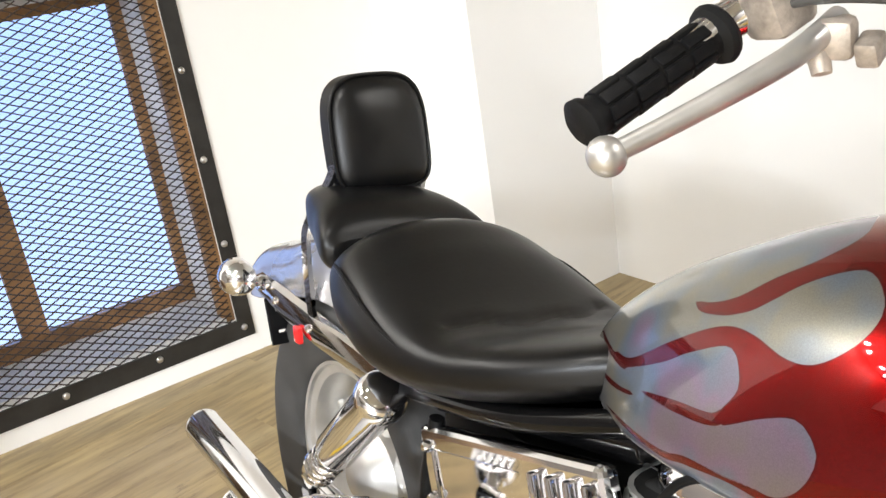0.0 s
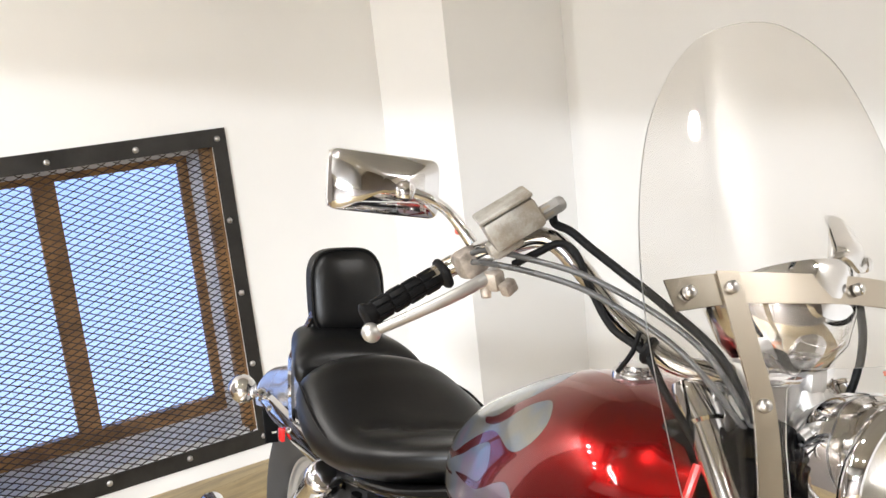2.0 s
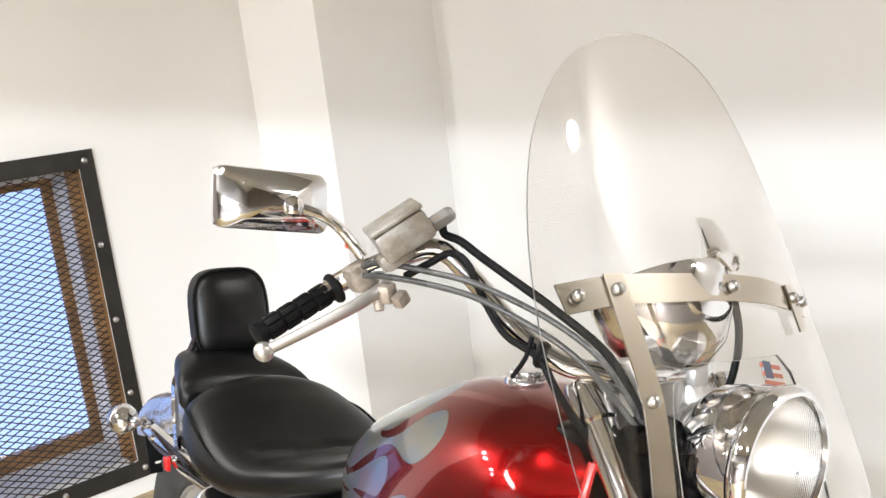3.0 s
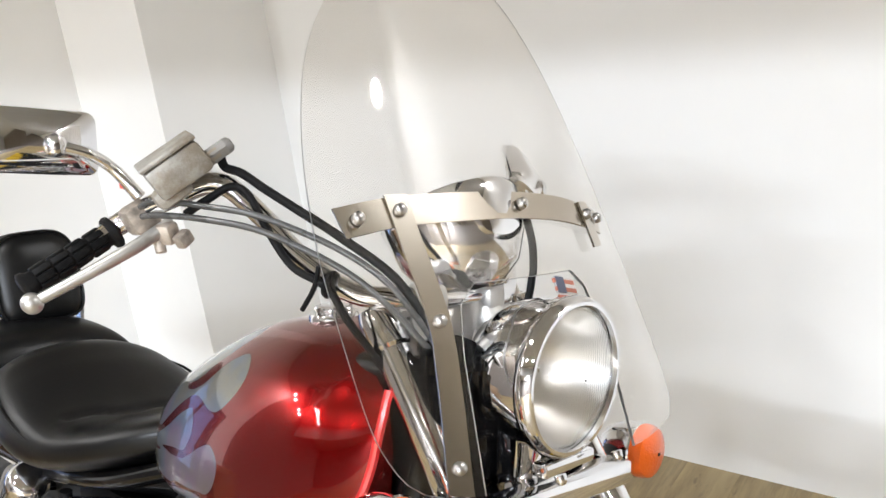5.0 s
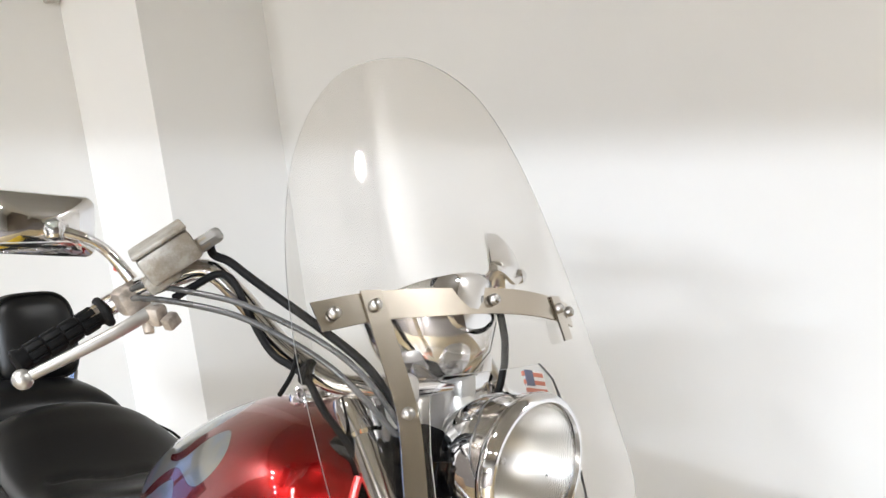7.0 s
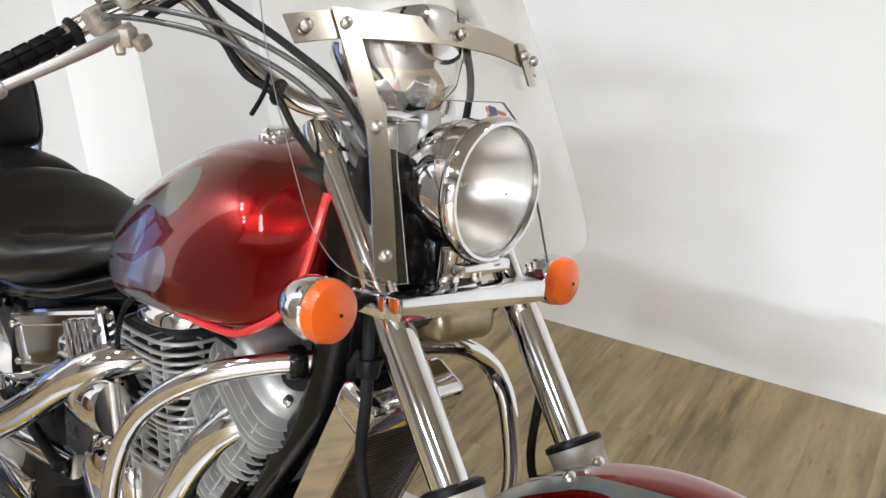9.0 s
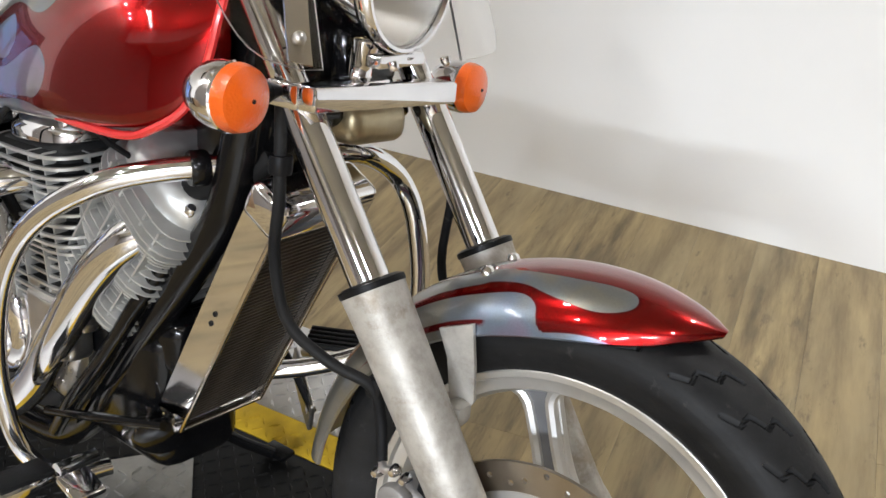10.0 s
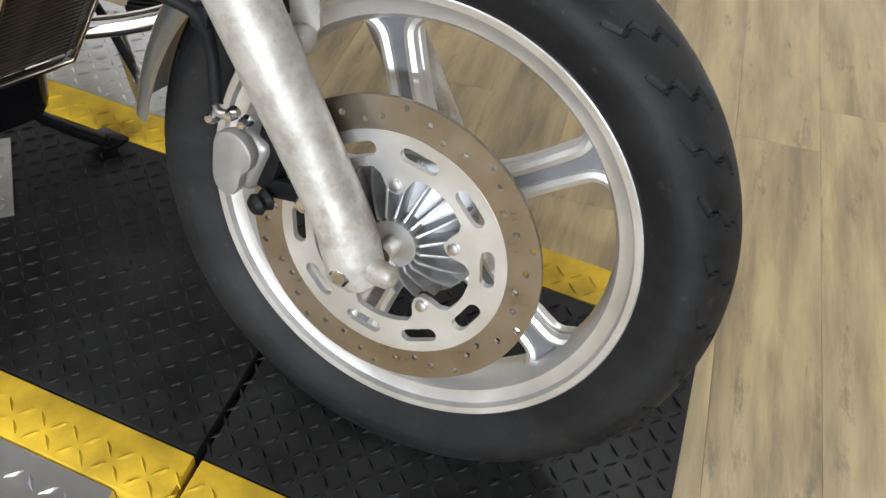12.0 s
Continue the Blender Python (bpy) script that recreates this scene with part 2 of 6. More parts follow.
FLOOR_OB = tagged(build("floor", slab(-5.2, 4.9, far[1] - 0.2, WALL_Y + 0.2, -0.12, -0.004), FLOOR, smooth=False), "light greyish brown wood plank floor", "floor", kind="structure")

# window: opening, sash, panes, steel frame, expanded metal
FX0, FX1, FZ0, FZ1 = 1.83, 3.032, 0.063, 1.252
STEELB = worn("black_steel", (0.03, 0.028, 0.026), 0.5, 0.4, 0.4, 10, 0.2, 0.15)
win = tagged(build("window_1", join(slab(FX0, FX1, WALL_Y - 0.008, WALL_Y, FZ0, FZ0 + 0.062), slab(FX0, FX1, WALL_Y - 0.008, WALL_Y, FZ1 - 0.062, FZ1),
             slab(FX0, FX0 + 0.055, WALL_Y - 0.008, WALL_Y, FZ0 + 0.062, FZ1 - 0.062), slab(FX1 - 0.05, FX1, WALL_Y - 0.008, WALL_Y, FZ0 + 0.062, FZ1 - 0.062)), STEELB, smooth=False),
             "window behind a rusty expanded metal grille in a bolted black steel frame", "window", kind="structure")
for k in range(5):
    x = 3.0 - 0.2818 * k
    for z in (0.098, 1.216):
        build("bolt", lathe([(0.0005, 0.008), (0.006, 0.0075), (0.01, 0.004), (0.011, 0)], 12, axis_pose((x, WALL_Y - 0.008, z), (0, -1, 0))), ALU, win)
for z in (0.384, 0.655, 0.924):
    for x in (3.0, FX0 + 0.028):
        build("bolt", lathe([(0.0005, 0.008), (0.006, 0.0075), (0.01, 0.004), (0.011, 0)], 12, axis_pose((x, WALL_Y - 0.008, z), (0, -1, 0))), ALU, win)


def expanded_metal(x0, x1, z0, z1, y, pw, ph, wd, th):
    """Diamond mesh of slanted strands, doubled at the knuckles."""
    verts, faces = [], []

    def strand(a, b):
        d = (Vector(b) - Vector(a)).normalized()
        n = Vector((-d.z, 0, d.x)) * wd / 2
        k = len(verts)
        for p in (Vector(a), Vector(b)):
            for s, o in ((-1, -th / 2), (1, -th / 2), (1, th / 2), (-1, th / 2)):
                verts.append(p + n * s + Vector((0, o, 0)))
        for f in ((0, 1, 5, 4), (1, 2, 6, 5), (2, 3, 7, 6), (3, 0, 4, 7)):
            faces.append(tuple(k + i for i in f))

    for i in range(int((x1 - x0) / pw) + 1):
        for j in range(int((z1 - z0) / ph) + 1):
            for h in (0, 1):
                cx, cz = x0 + (i + 0.5 * h) * pw, z0 + (j + 0.5 * h) * ph
                if cx + pw / 2 > x1 or cz + ph / 2 > z1:
                    continue
                w = wd * 0.25
                strand((cx, y - th * 0.5, cz), (cx + pw / 2, y + th * 0.5, cz + ph / 2))
                strand((cx + pw / 2, y + th * 0.5, cz), (cx, y - th * 0.5, cz + ph / 2)) if h == 0 else strand((cx, y - th * 0.5, cz + ph / 2), (cx + pw / 2, y + th * 0.5, cz))
    return verts, faces


tagged(build("grille", expanded_metal(FX0 + 0.05, FX1 - 0.045, FZ0 + 0.055, FZ1 - 0.055, WALL_Y + 0.006, 0.0508, 0.0235, 0.0034, 0.0035), MESHM, win, "rusty expanded metal grille", smooth=False), kind="stuff")
# reveal, sill, board at one side, sash of two lights
REVEAL = worn("dusty_plaster", (0.62, 0.62, 0.62), 0.75, 0.0, 0.2, 5, 0.15)
SY0, SY1 = WALL_Y + 0.27, WALL_Y + 0.31
build("reveal", join(slab(WX0, WX0 + 0.02, WALL_Y + 0.05, SY1, WZ0, WZ1), slab(WX1 - 0.03, WX1 - 0.005, WALL_Y + 0.06, SY1, WZ0, WZ1), slab(WX0, WX1, WALL_Y + 0.05, SY1, WZ1 - 0.02, WZ1)), REVEAL, win, "dusty grey window reveal", smooth=False)
for x0, x1 in ((WX1 - 0.042, WX1), (WX0, WX0 + 0.03)):
    build("board", rbox(x1 - x0, 0.045, WZ1 - WZ0, 0.004, pose((x0 + x1) / 2, WALL_Y + 0.036, (WZ0 + WZ1) / 2)), RUST, win, "weathered rusty edge board")
build("sill", slab(WX0 + 0.02, WX1 - 0.03, WALL_Y + 0.012, SY0, WZ0, WZ0 + 0.02), REVEAL, win, "dusty grey sill", smooth=False)
sash = build("window_frame", join(slab(WX0 + 0.02, WX1 - 0.03, SY0, SY1, WZ0 + 0.02, 0.2), slab(WX0 + 0.02, WX1 - 0.03, SY0, SY1, 1.13, WZ1 - 0.02), slab(WX0 + 0.02, 1.972, SY0, SY1, 0.2, 1.13),
             slab(2.922, WX1 - 0.03, SY0, SY1, 0.2, 1.13), slab(2.405, 2.482, SY0 - 0.012, SY1, 0.2, 1.13)), RUST, win, "old brown window frame", smooth=False)
for a, b in ((1.972, 2.405), (2.482, 2.922)):
    p = build("pane", slab(a, b, SY0 + 0.014, SY0 + 0.019, 0.2, 1.13), GLASS, sash, smooth=False)
    p.visible_shadow = False
# plates, latches and rod at the grille's other edge
for z in (0.21, 0.87):
    build("latch_plate", slab(FX0 + 0.06, FX0 + 0.16, WALL_Y - 0.006, WALL_Y - 0.002, z - 0.012, z + 0.115), STEELB, win, "rusty latch plate", smooth=False)
    build("latch", join(tube([(FX0 - 0.01, WALL_Y - 0.024, z + 0.062), (FX0 + 0.085, WALL_Y - 0.024, z + 0.052), (FX0 + 0.094, WALL_Y - 0.024, z)], 0.0055, 10, 3), rbox(0.03, 0.018, 0.045, 0.004, pose(FX0 + 0.012, WALL_Y - 0.018, z + 0.058)), rbox(0.035, 0.018, 0.04, 0.004, pose(FX0 + 0.07, WALL_Y - 0.018, z + 0.054))), worn("brass_plated", (0.6, 0.55, 0.4), 0.35, 1.0, 0.2, 20), win, "steel barrel latch")
build("rod", tube([(FX0 + 0.045, WALL_Y - 0.014, 0.08), (FX0 + 0.045, WALL_Y - 0.014, 1.22)], 0.004, 8, 1), ALU, win)
# daylight outside the window
SKYM = bpy.data.materials.new("outdoor_sky")
SKYM.use_nodes = True
SKYM.node_tree.nodes.clear()
em = node(SKYM, "ShaderNodeEmission")
sv = coords(SKYM)
sep = node(SKYM, "ShaderNodeSeparateXYZ")
wire(SKYM, sv, sep.inputs[0])
wire(SKYM, ramp(SKYM, mapped(SKYM, sep.outputs["Z"], -1.0, 3.0, 0, 1), [(0.0, (0.45, 0.6, 0.95)), (1.0, (0.25, 0.42, 1.0))]), em.inputs["Color"])
em.inputs["Strength"].default_value = 1.5
out = node(SKYM, "ShaderNodeOutputMaterial")
wire(SKYM, em.outputs[0], out.inputs[0])
tagged(build("backdrop", slab(-4, 9, WALL_Y + 3.0, WALL_Y + 3.05, -2, 4), SKYM, smooth=False), "plain blue evening sky outside the window", "sky", kind="structure")

# wall fittings
box = tagged(build("wall_box", rbox(0.055, 0.03, 0.1, 0.008, pose(3.632, WALL_Y - 0.0148, 1.795)), worn("grey_plastic", (0.6, 0.58, 0.54), 0.5)), "small grey plastic junction box on the wall", "junction box")
build("lid", rbox(0.045, 0.004, 0.088, 0.0015, pose(3.632, WALL_Y - 0.0315, 1.795)), worn("box_lid", (0.66, 0.64, 0.6), 0.45), box)
tagged(build("wall_pillar", slab(3.665, CORNER_X + 0.03, 4.09, WALL_Y + 0.03, -0.003, CEIL + 0.02), WALL, smooth=False), "square boxed-out pillar of painted wall in the corner", "wall", kind="structure")
crate = tagged(new("wooden_cabinet"), "brown wooden cabinet standing against the wall", "cabinet")
build("body", rbox(0.5, 0.5, 0.5, 0.006, pose(1.47, 4.32, 0.25)), worn("brown_wood", (0.2, 0.12, 0.06), 0.5, 0.0, 0.3, 7, 0.2), crate)
build("top", rbox(0.53, 0.53, 0.025, 0.004, pose(1.47, 4.32, 0.5125)), worn("brown_top", (0.23, 0.14, 0.07), 0.5, 0.0, 0.3, 7, 0.2), crate)

# lift platform
SQUARE = Matrix.Translation((2.668, 2.2, 0.013)) @ Matrix.Rotation(radians(1.85), 4, "Z")
PM = SQUARE @ Matrix(((1, 0, 0, 0), (0.085, 1, 0, 0), (0, 0, 1, 0), (0, 0, 0, 1)))  # its ends run askew, along the floor boards
lift = tagged(new("lift_platform"), "low motorcycle lift platform of black tread plate with yellow edge stripes", "lift platform")
LY0, LY1 = -0.908, 1.35


def plate_part(name, x0, x1, y0, y1, z1, mat, label=""):
    return build(name, rbox(x1 - x0, y1 - y0, 0.039, 0.002, PM @ pose((x0 + x1) / 2, (y0 + y1) / 2, z1 - 0.0195)), mat, lift, label)


plate_part("deck", -0.2245, 0.2245, -0.342, LY1, 0.027, PLATE, "black tread plate deck")
plate_part("deck", -0.2245, 0.2245, LY0, -0.353, 0.027, PLATE, "black tread plate deck")
STRIPES = ((-0.302, -0.2265), (0.2265, 0.302))
WINGS = ((-0.56, -0.304, -0.275), (0.304, 0.56, -0.02))
for x0, x1 in STRIPES:
    plate_part("edge_stripe", x0, x1, LY0, -0.353, 0.027, YELLOW, "yellow painted edge stripe")
    plate_part("edge_stripe", x0, x1, -0.342, LY1, 0.027, YELLOW, "yellow painted edge stripe")
for x0, x1, y0 in WINGS:
    plate_part("side_wing", x0, x1, y0, LY1 - 0.1, 0.024, TREAD, "bare aluminium tread plate wing")
PANEL = pose(2.666, 2.451, 0.013, 0, 0, 45)
# duller aluminium, darkened further for the shade the motorcycle casts on it
SHADED_TREAD = worn("shaded_dull_plate", (0.3, 0.295, 0.28), 0.42, 0.85, 0.25, 14, 0.2)
build("drop_panel", rbox(0.19, 0.195, 0.004, 0.001, PANEL @ pose(0, 0, 0.03)), SHADED_TREAD, lift, "square of bare aluminium tread plate")


def lugs(x0, x1, y0, y1, z, pitch, keep=None):
    """Raised lozenges in two directions, as on tread plate."""
    verts, faces = [], []
    for i in range(int((x1 - x0) / pitch)):
        for j in range(int((y1 - y0) / pitch)):
            cx, cy = x0 + (i + 0.5) * pitch, y0 + (j + 0.5) * pitch
            a = radians(45 if (i + j) % 2 else -45)
            c, s_ = math.cos(a), math.sin(a)
            k = len(verts)
            L, W = pitch * 0.52, pitch * 0.15
            for x, y, h in ((-L, 0, 0), (0, -W, 0), (L, 0, 0), (0, W, 0), (-L * 0.55, 0, 1), (L * 0.55, 0, 1)):
                verts.append(PM @ Vector((cx + x * c - y * s_, cy + x * s_ + y * c, z + 0.003 * h)))
            faces += [(k, k + 1, k + 5, k + 4), (k + 1, k + 2, k + 5), (k + 2, k + 3, k + 4, k + 5), (k + 3, k, k + 4)]
    return verts, faces


tagged(build("tread_relief", lugs(-0.222, 0.222, LY0 + 0.005, 0.6, 0.0268, 0.0215), worn("rubbed_plate", (0.007, 0.007, 0.007), 0.42, 0.1, 0.7, 6, 0.1, 0.15, Specular_IOR_Level=0.25), lift, smooth=False), kind="stuff")
for x0, x1 in STRIPES:
    tagged(build("tread_relief", lugs(x0 + 0.002, x1 - 0.002, LY0 + 0.005, 0.8, 0.0268, 0.025), YELLOW, lift, smooth=False), kind="stuff")
for x0, x1, y0 in WINGS:
    tagged(build("tread_relief", lugs(x0 + 0.002, x1 - 0.002, y0 + 0.005, 0.6, 0.0238, 0.026), TREAD, lift, smooth=False), kind="stuff")
tagged(build("tread_relief", moved(lugs(-0.09, 0.09, -0.09, 0.09, 0.032, 0.026), PANEL @ PM.inverted()), SHADED_TREAD, lift, smooth=False), kind="stuff")

# lamps under the ceiling
ENAMEL = worn("white_enamel", (0.8, 0.8, 0.78), 0.4)


def tube_fixture(x, y, turn, k, tone):
    ob = tagged(new("ceiling_light"), "long white fluorescent ceiling fitting with two tubes", "ceiling light", "ceiling fittings")
    ob.matrix_world = pose(x, y, CEIL - 0.001, 0, 0, turn)
    build("housing", rbox(1.25, 0.14, 0.05, 0.008, pose(0, 0, -0.025)), ENAMEL, ob)
    for s in (-1, 1):
        data = bpy.data.lights.new("fluorescent_tube", "AREA")
        data.shape, data.size, data.size_y, data.energy, data.color = "RECTANGLE", 1.18, 0.03, LAMP_W * k, tone
        o = new("fluorescent_tube", data)
        o.parent = ob
        o.matrix_local = pose(0, 0.045 * s, -0.056)


def round_fixture(x, y, k, width, tone):
    ob = tagged(new("ceiling_spot"), "round white ceiling lamp", "ceiling light", "ceiling spots")
    ob.matrix_world = pose(x, y, CEIL - 0.001)
    build("housing", lathe([(0.001, 0), (0.1, 0), (0.1, -0.03), (0.085, -0.045), (0.078, -0.045), (0.075, -0.03), (0.001, -0.03)], 28), ENAMEL, ob)
    data = bpy.data.lights.new("lamp", "AREA")
    data.shape, data.size, data.energy, data.color = "DISK", width, LAMP_W * k, tone
    o = new("lamp", data)
    o.parent = ob
    o.matrix_local = pose(0, 0, -0.036)


for x, y, k, width, tone in ((1.45, 4.4, 0.3, 0.08, WARM_C), (1.2, 4.45, 0.3, 0.08, WARM_C), (0.7, 4.4, 0.3, 0.08, WARM_C), (0.4, 4.45, 0.3, 0.08, WARM_C),
                             (3.95, 0.65, 0.8, 0.14, WARM_C), (1.9, 2.5, 0.5, 0.14, WARM_C), (0.6, 2.2, 0.8, 0.14, WARM_C), (0.7, -0.5, 1.2, 0.14, WARM_C)):
    round_fixture(x, y, k, width, tone)
tube_fixture(0.35, 3.7, 0, 0.4, WARM_C)
# unseen western fittings, set beyond the beam to light the lower walls
for x, y in ((-3.65, -2.3), (-3.35, -0.85), (-3.5, 0.6)):
    tube_fixture(x, y, 90, 8.0, LAMP_C)


# ---- the motorcycle ----
# Local axes: x ahead, y to its left, z up, from under the front axle. It leans on its side stand; the front end is steered a little to the left.
bike = new("motorcycle")
bike.matrix_world = Matrix(((0.0082, 0.9739, 0.2266, 2.6068), (-1.0000, 0.0080, 0.0019, 1.6384), (-0.0000, -0.2267, 0.9740, 0.0434), (0, 0, 0, 1)))
tagged(bike, "red cruiser motorcycle with silver flames, clear windshield, on a lift platform", "motorcycle")
# how its assemblies sit: body, engine, steered handlebar, fork
BODY = Matrix(((0.9077, 0.0982, -0.0292, 0.0135), (-0.0284, 0.8967, -0.0722, 0.0004), (-0.0010, 0.0765, 0.9314, 0.0501), (0, 0, 0, 1)))
ENGINE = Matrix(((0.9253, 0.1655, 0.0713, -0.0164), (-0.0703, 0.8469, -0.1113, -0.0298), (-0.0001, 0.0610, 0.9984, 0.0039), (0, 0, 0, 1)))
GRIPS = Matrix(((0.9407, -0.0147, -0.0658, 0.0700), (0.0109, 0.9718, -0.0122, -0.0421), (0.0353, -0.0438, 0.9576, 0.0086), (0, 0, 0, 1)))
TWIST = Matrix(((1, 0, 0, 0), (0, 1, 0, -0.014), (0, -0.055, 1, -0.006), (0, 0, 0, 1)))
AXLE = 0.323


def part(name, geo, mat, parent=bike, label="", m=None, smooth=True):
    return build(name, geo, mat, parent, label, smooth, m)


def bolt(at, direction, r=0.008, h=0.006):
    return lathe([(0.0005, h), (r * 0.55, h * 0.95), (r * 0.9, h * 0.6), (r, 0.0), (r, -0.002)], 12, axis_pose(at, direction))


def repeat(name, geo, mat, parent, places, smooth=True):
    """Alike pieces under one part: objects of their own on one mesh."""
    first = build(name, geo, mat, parent, "", smooth)
    first.matrix_local = places[0]
    for m in places[1:]:
        ob = new(name, first.data)
        ob.parent = parent
        ob.matrix_local = m


# front wheel
WHEEL = pose(0, 0, AXLE, 90)


def tyre_mesh(radius, rim, half, seg, grooves):
    """A tyre; grooves: bolt-shaped cuts run from the middle to the shoulders, in turn on both sides."""
    prof = spline([(rim, -half * 0.62), (rim + 0.012, -half * 0.8), (radius * 0.845, -half * 0.98), (radius * 0.918, -half * 0.91), (radius * 0.974, -half * 0.58), (radius, 0),
                   (radius * 0.974, half * 0.58), (radius * 0.918, half * 0.91), (radius * 0.845, half * 0.98), (rim + 0.012, half * 0.8), (rim, half * 0.62)], 30 if grooves else 6)
    if grooves:  # fine where the tread is cut, coarse on the walls
        prof = [p for k, p in enumerate(prof) if p[0] > radius * 0.9 or k % 4 == 0]
    r, h = np.array([p[0] for p in prof]), np.array([p[1] for p in prof])
    across = np.abs(np.concatenate([[0], np.cumsum(np.hypot(np.diff(r), np.diff(h)))]) - 0.5 * np.hypot(np.diff(r), np.diff(h)).sum())
    verts, n = [], len(prof)
    pitch = 2 * math.pi * radius / 32
    bolt_line = [(0.014, 0.0), (0.02, 0.02), (0.033, 0.017), (0.041, 0.04), (0.053, 0.037), (0.06, 0.058)]
    for k in range(seg):
        a = 2 * math.pi * k / seg
        d = np.zeros(n)
        if grooves:
            for side in (-1, 1):
                best = np.full(n, 9.0)
                for turn in (-2, -1, 0, 1):
                    s = (a * radius + (pitch / 2 if side > 0 else 0)) % pitch - turn * pitch
                    for (w0, s0), (w1, s1) in zip(bolt_line, bolt_line[1:]):
                        e = np.array((w1 - w0, s1 - s0))
                        t = np.clip(((across - w0) * e[0] + (s - s0) * e[1]) / (e @ e), 0, 1)
                        best = np.minimum(best, np.hypot(across - w0 - t * e[0], s - s0 - t * e[1]))
                d = np.where(np.sign(h) == side, np.clip((0.0026 - best) / 0.0008, 0, 1) * 0.006, d)
        d = d + np.clip((0.0016 - np.abs(across - 0.072)) / 0.0008, 0, 1) * 0.0012 - np.clip((0.0018 - np.abs(across - 0.09)) / 0.0008, 0, 1) * 0.0012
        verts += [((q - c) * math.cos(a), (q - c) * math.sin(a), z) for q, c, z in zip(r, d, h)]
    faces = [(k * n + j, k * n + j + 1, ((k + 1) % seg) * n + j + 1, ((k + 1) % seg) * n + j) for k in range(seg) for j in range(n - 1)]
    return verts, faces


def rim_mesh(r, half):
    return lathe([(r, half), (r - 0.004, half + 0.003), (r - 0.011, half + 0.002), (r - 0.014, half - 0.004), (r - 0.021, half - 0.007), (r - 0.028, half - 0.008), (r - 0.032, half - 0.014),
                  (r - 0.036, half * 0.4), (r - 0.038, 0), (r - 0.036, -half * 0.4), (r - 0.032, -half + 0.014), (r - 0.028, -half + 0.008), (r - 0.014, -half + 0.004),
                  (r - 0.004, -half - 0.003), (r, -half), (r - 0.012, -half + 0.008), (r - 0.02, 0), (r - 0.012, half - 0.008)], 96, None, True)


def spoke(r0, r1, w0, w1, flare):
    """One cast spoke along local x: two rails with a web between them, spreading where it meets the rim."""
    top = spline([(r0, w0), (r0 + (r1 - r0) * 0.35, w1), (r0 + (r1 - r0) * 0.72, w1 * 0.95), (r0 + (r1 - r0) * 0.9, w1 * 1.25), (r1, flare)], 5)
    web = prism([tuple(p) for p in top] + [(p[0], -p[1]) for p in reversed(top)], 0.012)
    rails = [tube([(p[0], s * p[1] * 0.86, 0.004) for p in top[::2]], 0.0075, 8, 2) for s in (-1, 1)]
    backs = [tube([(p[0], s * p[1] * 0.86, -0.012) for p in top[::2]], 0.0075, 8, 2) for s in (-1, 1)]
    return join(*rails, *backs), web


hub = lathe([(0.001, 0.05), (0.02, 0.052), (0.03, 0.05), (0.062, 0.03), (0.066, 0.0), (0.062, -0.03), (0.03, -0.05), (0.001, -0.05)], 40)
front_wheel = part("front_wheel", moved(join(rim_mesh(0.2442, 0.041), hub), WHEEL), SATIN, bike, "five-spoke cast alloy front wheel")
WEB = worn("grey_painted_web", (0.16, 0.16, 0.165), 0.5, 0.3, 0.15, 14, 0.15)
for piece, mat in zip(("spoke", "spoke_web"), (SATIN, WEB)):
    repeat(piece, spoke(0.05, 0.214, 0.03, 0.016, 0.046)[piece == "spoke_web"], mat, front_wheel, [WHEEL @ Matrix.Rotation(radians(36 + 72 * k), 4, "Z") for k in range(5)])
part("tyre", tyre_mesh(0.323, 0.236, 0.06, 1250, True), TYRE, front_wheel, "worn black tyre with zigzag tread grooves", WHEEL)
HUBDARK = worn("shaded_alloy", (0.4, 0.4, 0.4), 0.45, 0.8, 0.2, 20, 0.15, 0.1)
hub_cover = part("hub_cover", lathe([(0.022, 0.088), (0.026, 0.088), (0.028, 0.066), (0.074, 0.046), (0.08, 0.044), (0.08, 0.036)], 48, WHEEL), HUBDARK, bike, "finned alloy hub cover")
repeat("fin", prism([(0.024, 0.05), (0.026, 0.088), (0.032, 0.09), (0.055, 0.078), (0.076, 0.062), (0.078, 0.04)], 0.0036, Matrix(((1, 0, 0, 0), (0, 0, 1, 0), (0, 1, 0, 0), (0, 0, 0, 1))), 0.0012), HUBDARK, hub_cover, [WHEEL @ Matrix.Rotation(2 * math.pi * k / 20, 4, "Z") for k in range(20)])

holes = []
for k in range(40):
    a, r = 2 * math.pi * (k + 0.1 * (k % 3)) / 40, (0.1335, 0.1425, 0.1505, 0.138)[k % 4]
    holes.append(lathe([(0.0036, -0.02), (0.0036, 0.02)], 8, pose(r * math.cos(a), r * math.sin(a), 0.09)))
ring = lathe([(0.1578, 0.0875), (0.1578, 0.0925), (0.121, 0.0925), (0.121, 0.0875)], 120, None, True)
DISC = worn("brake_disc_steel", (0.36, 0.315, 0.26), 0.32, 1.0, 0.1, 25, 0.06, 0.08)
part("brake_disc", moved(cut(ring, join(*holes)), WHEEL), DISC, front_wheel, "drilled steel brake disc")


def slot_outline(cx, half, w, n=6):
    return [(cx + w * math.cos(a), half + w * math.sin(a)) for a in (math.pi * k / n for k in range(n + 1))] + [(cx - w * math.cos(a), -half - w * math.sin(a)) for a in (math.pi * k / n for k in range(n + 1))]


